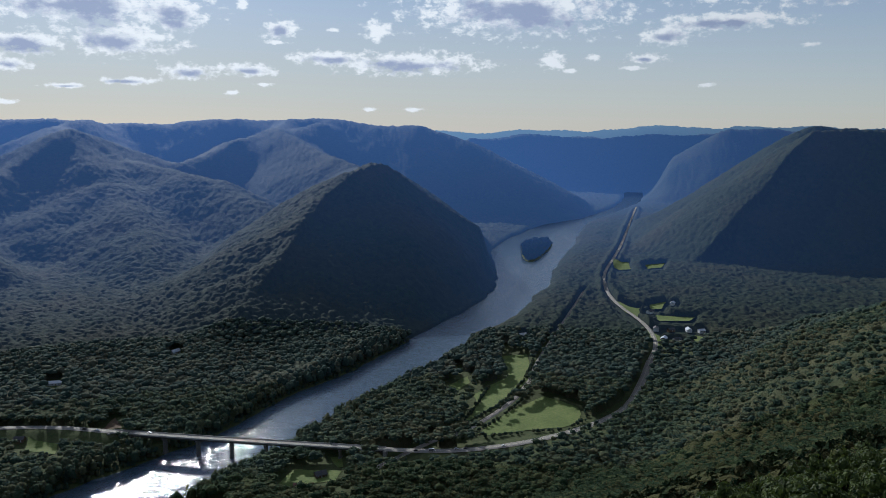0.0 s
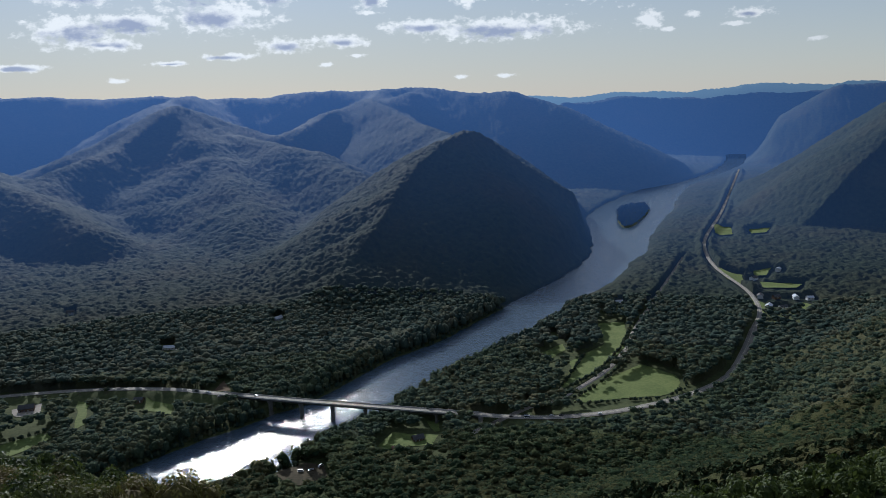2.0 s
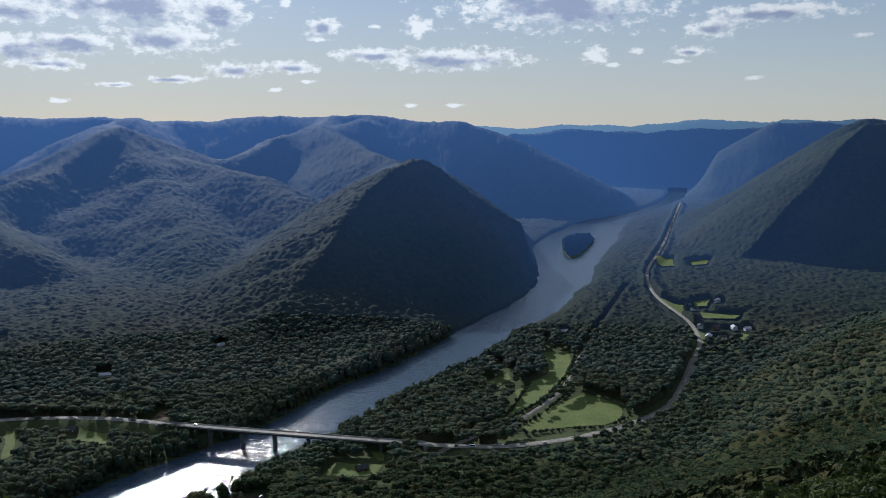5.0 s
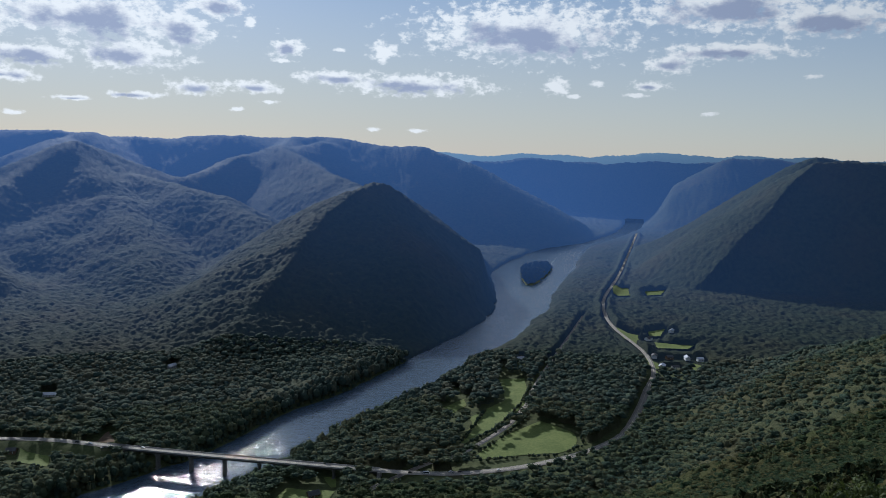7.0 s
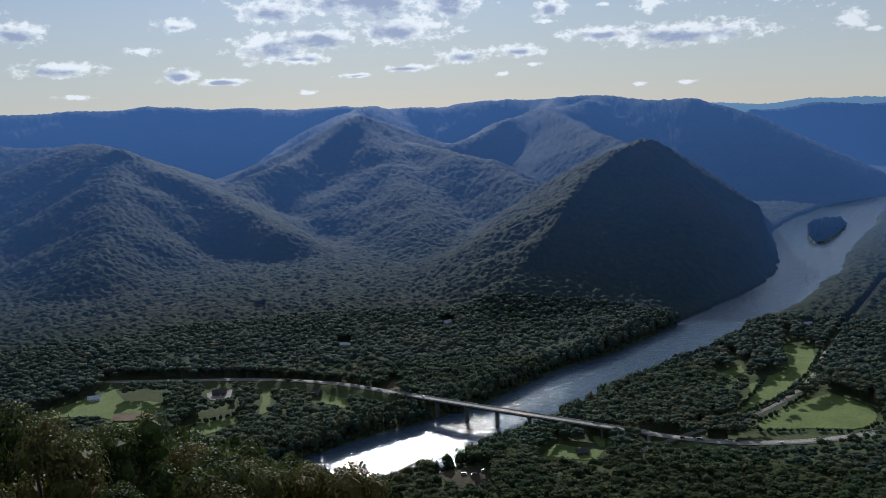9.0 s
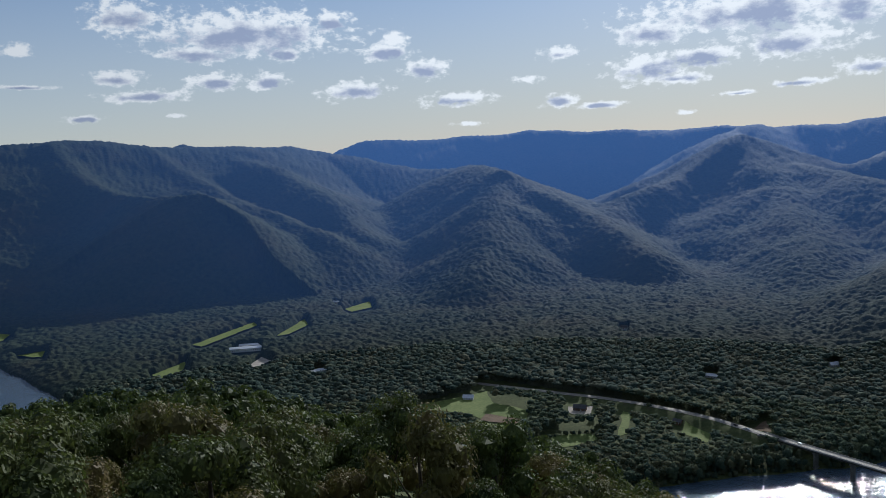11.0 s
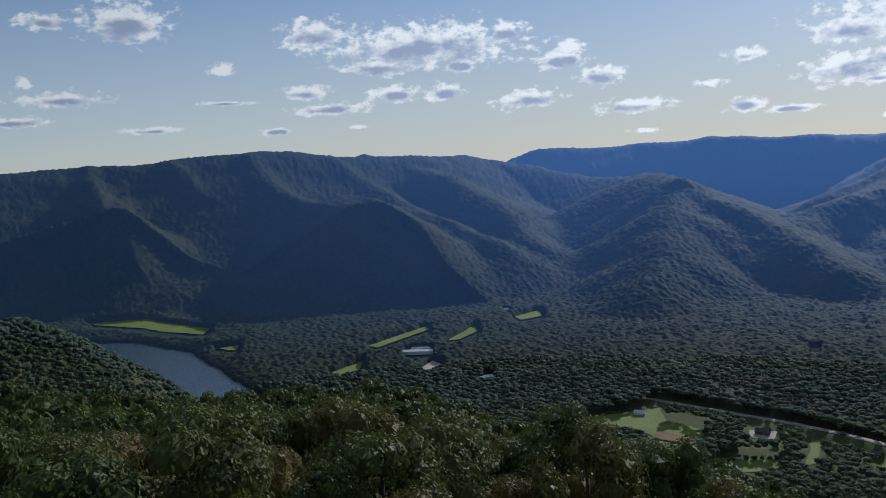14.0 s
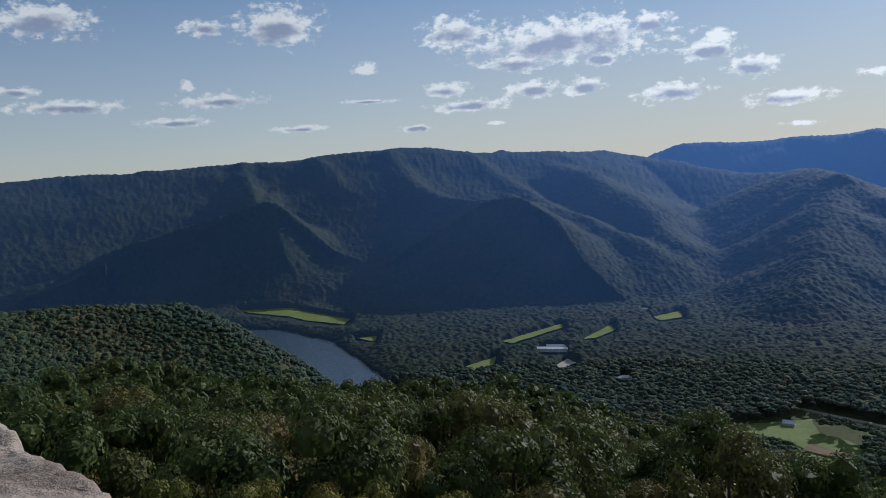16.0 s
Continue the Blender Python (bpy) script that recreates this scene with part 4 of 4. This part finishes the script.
for label, mat, corners in FIELDS:
    tagged(draped("field", corners, mat, 0.9 if "ploughed" in label else 0.55), label, "field", kind="structure")

# ---- road, railway and bridge ----


def curve_through(points, step=8.0):
    """Points along a smooth line through (x, y, z)."""
    p = [np.array(q, float) for q in points]
    p = [2 * p[0] - p[1]] + p + [2 * p[-1] - p[-2]]
    out = []
    for a, b_, c, d in zip(p, p[1:], p[2:], p[3:]):
        k = max(2, int(np.linalg.norm(c - b_) / step))
        for i in range(k):
            t = i / k
            out.append(0.5 * (2 * b_ + (c - a) * t + (2 * a - 5 * b_ + 4 * c - d) * t * t + (3 * b_ - a - 3 * c + d) * t ** 3))
    out.append(p[-2])
    return np.array(out)


def ribbon(line, offsets, heights, closed=False):
    """A strip along a line with a cross section of (offset to the right, height)."""
    d = np.gradient(line[:, :2], axis=0)
    d /= np.linalg.norm(d, axis=1)[:, None]
    side = np.stack([d[:, 1], -d[:, 0]], 1)
    vs = []
    for q, s_ in zip(line, side):
        for o, h in zip(offsets, heights):
            vs.append((q[0] + s_[0] * o, q[1] + s_[1] * o, q[2] + h))
    k = len(offsets)
    fs = []
    for i in range(len(line) - 1):
        for j in range(k if closed else k - 1):
            j2 = (j + 1) % k
            fs.append((i * k + j, i * k + j2, (i + 1) * k + j2, (i + 1) * k + j))
    if closed:
        fs += [tuple(range(k))[::-1], tuple((len(line) - 1) * k + j for j in range(k))]
    return vs, fs


def on_ground(points, lift):
    q = curve_through(points)
    q[:, 2] = land(q[:, 0], q[:, 1]) + lift
    kernel = np.ones(5) / 5
    q[2:-2, 2] = np.convolve(q[:, 2], kernel, "valid")
    return q


M_PAINT = mottled("road paint", (0.55, 0.5, 0.35), (0.75, 0.7, 0.5), 1.0, 0.7)
for label, line in (("grey two lane road on the west bank", curve_through(ROAD_WEST)), ("grey two lane road curving up the valley", curve_through(ROAD_EAST)), ("narrow grey road along the valley", on_ground(ROAD_NORTH, 0.9))):
    road = new("road")
    tagged(road, label, "road", kind="structure")
    wide = 3.9 if "narrow" not in label else 2.6
    part("carriageway", *ribbon(line, (-wide, -wide + 0.4, 0, wide - 0.4, wide), (-0.9, 0.02, 0.1, 0.02, -0.9)), M_ASPHALT, road)
    for side in (-1, 1):
        part("verge", *ribbon(line, (side * wide, side * (wide + 1.1)), (-0.05, -0.35)) if side < 0 else ribbon(line, (side * (wide + 1.1), side * wide), (-0.35, -0.05)), M_GRAVEL, road, "pale gravel verge")
    part("centre_line", *ribbon(line, (-0.14, 0.14), (0.12, 0.12)), M_PAINT, road)
railway = new("railway")
tagged(railway, "single track railway on a gravel bed", "railway", kind="structure")
line = on_ground(RAILWAY, 0.9)
part("gravel_bed", *ribbon(line, (-3.6, -1.8, 1.8, 3.6), (-0.9, 0, 0, -0.9)), M_GRAVEL, railway)
M_RAIL = mottled("rusty rail steel", (0.10, 0.06, 0.04), (0.22, 0.16, 0.12), 3.0, 0.5, 0.5, 0.6)
for o in (-0.75, 0.75):
    part("rail", *ribbon(line, (o - 0.06, o + 0.06, o + 0.06, o - 0.06), (0, 0, 0.16, 0.16), True), M_RAIL, railway)

# bridge: steel girders under a concrete deck, on concrete hammerhead piers
bridge = new("bridge")
tagged(bridge, "long steel girder road bridge on concrete piers", "bridge", kind="structure")
span = curve_through(BRIDGE, 6.0)
part("deck", *ribbon(span, (-4.9, 4.9, 4.9, -4.9), (-0.55, -0.55, 0.0, 0.0), True), M_CONCRETE, bridge)
part("carriageway", *ribbon(span, (-4.2, 0, 4.2), (0.02, 0.1, 0.02)), M_ASPHALT, bridge)
part("centre_line", *ribbon(span, (-0.14, 0.14), (0.13, 0.13)), M_PAINT, bridge)
for side in (-1, 1):
    part("parapet", *ribbon(span, (side * 4.6 - 0.2, side * 4.6 + 0.2, side * 4.6 + 0.2, side * 4.6 - 0.2), (0.0, 0.0, 0.95, 0.95), True), M_CONCRETE, bridge, "pale concrete parapet")
for o in (-3.3, -1.1, 1.1, 3.3):
    part("girder", *ribbon(span, (o - 0.25, o + 0.25, o + 0.25, o + 0.06, o + 0.06, o + 0.25, o + 0.25, o - 0.25, o - 0.25, o - 0.06, o - 0.06, o - 0.25),
                           (-2.6, -2.6, -2.5, -2.5, -0.65, -0.65, -0.55, -0.55, -0.65, -0.65, -2.5, -2.5), True), M_STEEL, bridge)


def box_at(c, u, sx, sy, z0, z1, taper_=1.0):
    """A box about c, turned along the unit vector u, from z0 to z1; its top may be wider."""
    v = (-u[1], u[0])
    vs = []
    for z, k in ((z0, 1.0), (z1, taper_)):
        for a, b_ in ((-1, -1), (1, -1), (1, 1), (-1, 1)):
            vs.append((c[0] + u[0] * a * sx * k / 2 + v[0] * b_ * sy * k / 2, c[1] + u[1] * a * sx * k / 2 + v[1] * b_ * sy * k / 2, z))
    return vs, [(3, 2, 1, 0), (4, 5, 6, 7), (0, 1, 5, 4), (1, 2, 6, 5), (2, 3, 7, 6), (3, 0, 4, 7)]


for at_x in (-338, -300, -261, -224, -187, -148, -110, -78):
    i = int(np.argmin(np.abs(span[:, 0] - at_x)))
    along = span[min(i + 1, len(span) - 1), :2] - span[i - 1, :2]
    along = along / np.linalg.norm(along)
    cross = (-along[1], along[0])
    c, top = span[i], span[i, 2] - 2.6
    foot = float(land(np.array([c[0]]), np.array([c[1]]))[0])
    pier = part("pier", *box_at(c, cross, 6.4, 1.9, foot - 2.0, top - 1.5, 1.0), M_PIER, bridge, "grey concrete pier")
    part("pier_cap", *box_at(c, cross, 8.6, 2.3, top - 1.5, top, 1.08), M_PIER, pier)
    part("footing", *box_at(c, cross, 8.4, 3.4, foot - 3.0, foot + (2.2 if foot < 0 else 0.8)), M_PIER, pier)
for end in (0, -1):
    c = span[end]
    along = span[1, :2] - span[0, :2] if end == 0 else span[-1, :2] - span[-2, :2]
    along = along / np.linalg.norm(along)
    foot = float(land(np.array([c[0]]), np.array([c[1]]))[0])
    part("abutment", *box_at(c, (-along[1], along[0]), 12.5, 3.0, min(foot, c[2] - 4) - 3.0, c[2] - 0.6), M_CONCRETE, bridge)

# ---- houses and barns ----
M_WHITE = mottled("white painted boards", (0.55, 0.55, 0.53), (0.78, 0.78, 0.76), 0.9, 0.7, 0.3)
M_BROWN = mottled("brown stained boards", (0.10, 0.065, 0.04), (0.19, 0.13, 0.085), 0.9, 0.8, 0.2)
M_ROOF_PALE = mottled("pale metal roof", (0.42, 0.44, 0.47), (0.62, 0.64, 0.68), 0.5, 0.35, 0.5)
M_ROOF_DARK = mottled("dark shingle roof", (0.05, 0.05, 0.052), (0.11, 0.11, 0.11), 1.2, 0.85, 0.3)
M_ROOF_RED = mottled("rusty red metal roof", (0.17, 0.075, 0.05), (0.28, 0.14, 0.10), 0.8, 0.6, 0.4)
M_GLASS = mottled("dark window glass", (0.015, 0.02, 0.025), (0.03, 0.035, 0.04), 1.0, 0.08, 0.5)


def house(name, x, y, length, depth, eaves, ridge, turn, walls, roof, label, category, chimney=False):
    """Gabled building: walls, two roof slopes, door and windows."""
    foot = float(land(np.array([x]), np.array([y]))[0])
    ob = new(name)
    ob.matrix_world = pose(x, y, foot, 0, 0, turn)
    tagged(ob, label, category, group="valley buildings")
    l, d = length / 2, depth / 2
    vs = [(-l, -d, -1.5), (l, -d, -1.5), (l, d, -1.5), (-l, d, -1.5), (-l, -d, eaves), (l, -d, eaves), (l, d, eaves), (-l, d, eaves), (-l, 0, ridge), (l, 0, ridge)]
    wall = part("wall", vs, [(0, 1, 5, 4), (2, 3, 7, 6), (1, 2, 6, 9, 5), (3, 0, 4, 8, 7)], walls, ob)
    k = 0.6
    drop = k * (ridge - eaves) / d
    for s_ in (-1, 1):
        e = [(-l - k, s_ * (d + k), eaves - drop), (l + k, s_ * (d + k), eaves - drop), (l + k, 0, ridge + 0.05), (-l - k, 0, ridge + 0.05)]
        e += [(a, b_, c + 0.25) for a, b_, c in e]
        part("roof", e, [(3, 2, 1, 0), (4, 5, 6, 7), (0, 1, 5, 4), (1, 2, 6, 5), (2, 3, 7, 6), (3, 0, 4, 7)], roof, ob)
    count = max(2, int(length / 3.5))
    for i in range(count):
        wx_ = -l + length * (i + 0.5) / count
        for s_ in (-1, 1):
            if i == count // 2 and s_ < 0:
                vs, fs = box_at((wx_, s_ * (d + 0.03)), (1, 0), 1.0, 0.1, 0.1, 2.15)
                part("door", vs, fs, M_BROWN if walls is not M_BROWN else M_WHITE, ob)
            else:
                vs, fs = box_at((wx_, s_ * (d + 0.02)), (1, 0), 1.25, 0.08, 1.0, 2.25)
                win = part("window_frame", vs, fs, M_WHITE, wall)
                vs, fs = box_at((wx_, s_ * (d + 0.06)), (1, 0), 1.05, 0.06, 1.1, 2.15)
                part("pane", vs, fs, M_GLASS, wall)
    if chimney:
        vs, fs = box_at((l * 0.4, 0.4), (1, 0), 0.8, 0.8, ridge - 1.0, ridge + 1.1)
        part("chimney", vs, fs, M_BROWN, ob)
    return ob


house("house", 132, 1248, 12, 9, 3.2, 6.0, 20, M_WHITE, M_ROOF_PALE, "white farmhouse in the river woods", "house", True)
house("house", 359, 1270, 13, 9, 3.0, 5.6, 75, M_WHITE, M_ROOF_DARK, "white village house with a dark roof", "house", True)
house("house", 384, 1269, 11, 8, 3.0, 5.4, 20, M_BROWN, M_ROOF_DARK, "brown village house among trees", "house")
house("house", 413, 1266, 14, 8, 3.0, 5.4, 85, M_WHITE, M_ROOF_PALE, "white village house with a pale metal roof", "house")
house("house", 432, 1258, 10, 8, 3.0, 5.2, 10, M_WHITE, M_ROOF_PALE, "small white house at the wood edge", "house")
house("house", 355, 1208, 15, 9, 3.2, 5.8, 65, M_BROWN, M_ROOF_PALE, "brown house with a pale roof by the road", "house")
house("shed", 376, 1207, 12, 7, 2.8, 4.6, 15, M_WHITE, M_ROOF_DARK, "low white shed in a yard", "shed")
house("house", 385, 1406, 13, 9, 3.0, 5.6, 40, M_WHITE, M_ROOF_DARK, "white house beside a lawn", "house")
house("house", 446, 1472, 12, 8, 3.0, 5.4, 60, M_WHITE, M_ROOF_PALE, "white house in the upper village", "house")
house("house", -121, 721, 11, 8, 3.2, 6.0, 30, M_BROWN, M_ROOF_DARK, "brown cabin on a riverside field", "house")
house("shed", -140, 700, 7, 5, 2.4, 3.6, 15, M_BROWN, M_ROOF_RED, "small shed with a rusty red roof", "shed")
house("house", -722, 712, 14, 9, 3.2, 6.0, 35, M_WHITE, M_ROOF_PALE, "white farmhouse at the edge of a field", "house", True)
house("barn", -515, 987, 24, 9, 3.2, 5.2, 12, M_WHITE, M_ROOF_PALE, "long white shed in a forest clearing", "shed")
house("house", -406, 1136, 14, 9, 3.2, 6.0, 60, M_WHITE, M_ROOF_PALE, "white house in a small forest clearing", "house")
house("house", -769, 1158, 12, 8, 3.2, 5.8, 20, M_WHITE, M_ROOF_DARK, "white house deep in the woods", "house")
house("house", -461, 801, 10, 7, 3.0, 5.2, 5, M_BROWN, M_ROOF_DARK, "brown house beside the bridge road", "house")
house("barn", -580, 770, 16, 10, 4.0, 7.2, 25, M_BROWN, M_ROOF_DARK, "dark barn in a gravel farm yard", "barn")
house("depot", -1233, 664, 62, 16, 4.6, 6.6, 52, M_WHITE, M_ROOF_PALE, "long low white building with a metal roof", "building")
house("depot", -1247, 682, 40, 12, 4.2, 5.8, 52, M_WHITE, M_ROOF_PALE, "second long low white building", "building")
house("barn", -1002, 663, 26, 11, 3.8, 6.0, 70, M_WHITE, M_ROOF_PALE, "pale barn in a forest clearing", "barn")
house("house", -1441, 1012, 13, 9, 3.2, 5.8, 35, M_WHITE, M_ROOF_PALE, "white house at the foot of the hill", "house")

# ---- vehicles ----
M_TYRE = mottled("black rubber", (0.012, 0.012, 0.012), (0.03, 0.03, 0.03), 4.0, 0.9)
M_RIM = mottled("grey wheel rim", (0.3, 0.3, 0.3), (0.5, 0.5, 0.5), 4.0, 0.4, 0.5, 0.8)
M_CAR = {"white": mottled("white car paint", (0.66, 0.66, 0.66), (0.8, 0.8, 0.8), 1.0, 0.3, 0.5), "dark": mottled("black car paint", (0.012, 0.012, 0.015), (0.03, 0.03, 0.034), 1.0, 0.3, 0.5),
         "silver": mottled("silver car paint", (0.4, 0.42, 0.44), (0.55, 0.57, 0.6), 1.0, 0.3, 0.5, 0.4), "red": mottled("dark red car paint", (0.2, 0.02, 0.02), (0.3, 0.04, 0.035), 1.0, 0.3, 0.5)}


def drum(x, y, z, r, wide, sides=14):
    vs, fs = [], []
    for k, s_ in enumerate((-wide / 2, wide / 2)):
        for i in range(sides):
            a = i * 2 * math.pi / sides
            vs.append((x + r * math.cos(a), y + s_, z + r * math.sin(a)))
    for i in range(sides):
        j = (i + 1) % sides
        fs.append((i, j, sides + j, sides + i))
    return vs, fs + [tuple(range(sides))[::-1], tuple(range(sides, 2 * sides))]


def vehicle(name, where, turn, paint, long_=4.6, high=1.5, box=False, label=""):
    """Car or van: body, cabin, windows, lights and wheels."""
    ob = new(name)
    ob.matrix_world = pose(*where, 0, 0, turn)
    tagged(ob, label, "car" if name == "car" else name, group="vehicles")
    h, w_ = long_ / 2, 0.9
    low = [(-h, 0.35), (h, 0.35), (h, 0.75), (h * 0.93, 0.88), (h * 0.45, 0.95), (-h * 0.8, 0.95), (-h, 0.85)]
    cab = [(h * 0.45, 0.95), (h * 0.18, high), (-h * 0.6, high), (-h * 0.85, 0.95)]
    if box:
        cab = [(h * 0.85, 0.95), (h * 0.65, high), (-h * 0.97, high), (-h * 0.98, 0.95)]
    for nm, prof, ww in (("body", low, w_), ("cabin", cab, w_ * 0.92)):
        vs = [(x, -ww, z) for x, z in prof] + [(x, ww * 1.0, z) for x, z in prof]
        k = len(prof)
        fs = [tuple(range(k)), tuple(range(k, 2 * k))[::-1]] + [(i, k + i, k + (i + 1) % k, (i + 1) % k) for i in range(k)]
        part(nm, vs, fs, paint, ob)
    for s_ in (-1, 1):
        vs = [(x * 0.94 + 0.0, s_ * (w_ * 0.93), z) for x, z in ((cab[0][0], 1.0), (cab[1][0], high - 0.1), (cab[2][0], high - 0.1), (cab[3][0], 1.0))]
        vs += [(x, y + s_ * 0.02, z) for x, y, z in vs]
        part("window", vs, [(0, 1, 2, 3), (7, 6, 5, 4), (0, 4, 5, 1), (1, 5, 6, 2), (2, 6, 7, 3), (3, 7, 4, 0)], M_GLASS, ob)
        for x in (-h * 0.6, h * 0.62):
            tyre = part("wheel", *drum(x, s_ * 0.82, 0.33, 0.33, 0.22), M_TYRE, ob)
            part("rim", *drum(x, s_ * 0.85, 0.33, 0.2, 0.2, 10), M_RIM, tyre)
    return ob


def on_line(line, at_x, lane):
    """A place on a lane of a road, and the way it faces."""
    i = int(np.argmin(np.abs(line[:, 0] - at_x)))
    i = min(max(i, 1), len(line) - 2)
    d = line[i + 1, :2] - line[i - 1, :2]
    d /= np.linalg.norm(d)
    return (line[i, 0] + d[1] * lane, line[i, 1] - d[0] * lane, line[i, 2] + 0.1), math.degrees(math.atan2(d[1], d[0]))


west, east = curve_through(ROAD_WEST), curve_through(ROAD_EAST)
for line, x, lane, paint, size, label in ((west, -398, 1.9, "dark", 4.8, "dark car on the bridge approach"), (west, -381, 1.9, "white", 5.2, "white car on the bridge approach"), (span, -318, -1.9, "silver", 4.6, "silver car on the bridge"),
                                          (east, -26, 1.9, "dark", 5.0, "dark car leaving the bridge"), (east, 12, -1.9, "white", 4.8, "white car on the valley road"), (east, 26, -1.9, "dark", 4.6, "black car on the valley road"), (east, 60, 1.9, "white", 4.6, "white car on the road bend")):
    where, turn = on_line(line, x, lane)
    vehicle("car", where, turn, M_CAR[paint], size, 1.55, label=label)
where, turn = on_line(east, -14, 2.3)
vehicle("van", where, turn, M_CAR["white"], 7.0, 2.7, True, "white delivery van leaving the bridge")
for x, y, turn, paint, label in ((-221, 649, 20, "white", "white van parked on the boat landing"), (-205, 660, 65, "white", "white van parked near the water"), (-212, 652, 40, "silver", "silver car on the boat landing")):
    vehicle("van" if "van" in label else "car", (x, y, float(land(np.array([x]), np.array([y]))[0]) + 0.6), turn, M_CAR[paint], 5.6, 2.2 if "van" in label else 1.5, "van" in label, label)

# ---- the overlook: rough stone parapet beside the viewer ----
m, n, b = material("weathered sandstone", 0.9, 0.2)
p = spot(n)
bands = n.noise(n.vec("MULTIPLY", p, (1, 1, 3)), 3.0, 6.0, 0.65)
grit = n.noise(p, 45.0, 5.0, 0.7)
lichen = n.step(n.noise(p, 9.0, 5.0, 0.7), 0.55, 0.7)
stone = n.mix(n.step(bands, 0.3, 0.7), (0.20, 0.155, 0.122), (0.40, 0.325, 0.265))
stone = n.mix(n.math("MULTIPLY", lichen, 0.5), stone, (0.20, 0.20, 0.19))
n.put(b.inputs["Base Color"], n.mix(n.math("MULTIPLY", grit, 0.22), stone, (0.10, 0.08, 0.075)))
relief(n, b, n.math("MULTIPLY_ADD", bands, 3.5, n.math("MULTIPLY", grit, 0.6)), 0.7, 0.03)
M_STONE = m


def boulder(name, outline, z0, z1, seed, parent):
    """A rough block with an uneven worn top, inside an outline."""
    rng_ = np.random.default_rng(seed)
    oc = np.array(outline, float)
    mid = oc.mean(0)
    ring = []
    for a, b_ in zip(oc, np.roll(oc, -1, 0)):
        for i in range(14):
            ring.append(a + (b_ - a) * i / 14)
    ring = np.array(ring)
    for _ in range(3):
        ring = 0.5 * ring + 0.25 * (np.roll(ring, 1, 0) + np.roll(ring, -1, 0))
    k = len(ring)
    vs, fs = [], []
    levels = [(1.0, z0), (1.015, z0 + 0.35 * (z1 - z0)), (1.01, z0 + 0.75 * (z1 - z0)), (0.99, z1 - 0.035), (0.965, z1 - 0.008)] + [(s_, z1) for s_ in (0.9, 0.8, 0.68, 0.55, 0.42, 0.3, 0.18, 0.08)]
    for s_, z in levels:
        for i, q in enumerate(ring):
            x, y = mid + (q - mid) * s_
            nx = noise.noise(Vector((x * 5, y * 5, z * 5 + seed)))
            nf = noise.noise(Vector((x * 19, y * 19, z * 19 + seed)))
            up = 0.045 * noise.noise(Vector((x * 2.2, y * 2.2, seed))) + 0.018 * nf if z > z0 + 0.5 * (z1 - z0) else 0
            vs.append((x + 0.03 * nx + 0.012 * nf, y + 0.03 * noise.noise(Vector((y * 5, x * 5, z * 5 - seed))) + 0.012 * nf, z + up + 0.012 * nx))
    for l in range(len(levels) - 1):
        for i in range(k):
            j = (i + 1) % k
            fs.append((l * k + i, l * k + j, (l + 1) * k + j, (l + 1) * k + i))
    fs.append(tuple((len(levels) - 1) * k + i for i in range(k)))
    return part(name, vs, fs, M_STONE, parent, shade=True)


wall = new("stone_wall")
tagged(wall, "rough grey sandstone parapet of the overlook", "wall")
boulder("capstone", [(-3.1, -1.0), (-2.62, -0.53), (-2.36, -0.43), (-2.0, -0.27), (-1.65, -0.115), (-1.25, -0.05), (-1.15, -0.75), (-2.2, -1.5)], 344.05, 344.4, 3, wall)
boulder("stone", [(-3.0, -1.0), (-2.35, -0.5), (-1.95, -0.34), (-1.9, -1.0), (-2.3, -1.4)], 343.5, 344.05, 5, wall)
boulder("stone", [(-1.9, -0.32), (-1.3, -0.12), (-1.2, -0.75), (-1.85, -1.05)], 343.5, 344.05, 7, wall)
boulder("stone", [(-3.05, -1.05), (-2.3, -0.45), (-1.25, -0.08), (-1.15, -0.8), (-2.25, -1.5)], 342.6, 343.52, 9, wall)
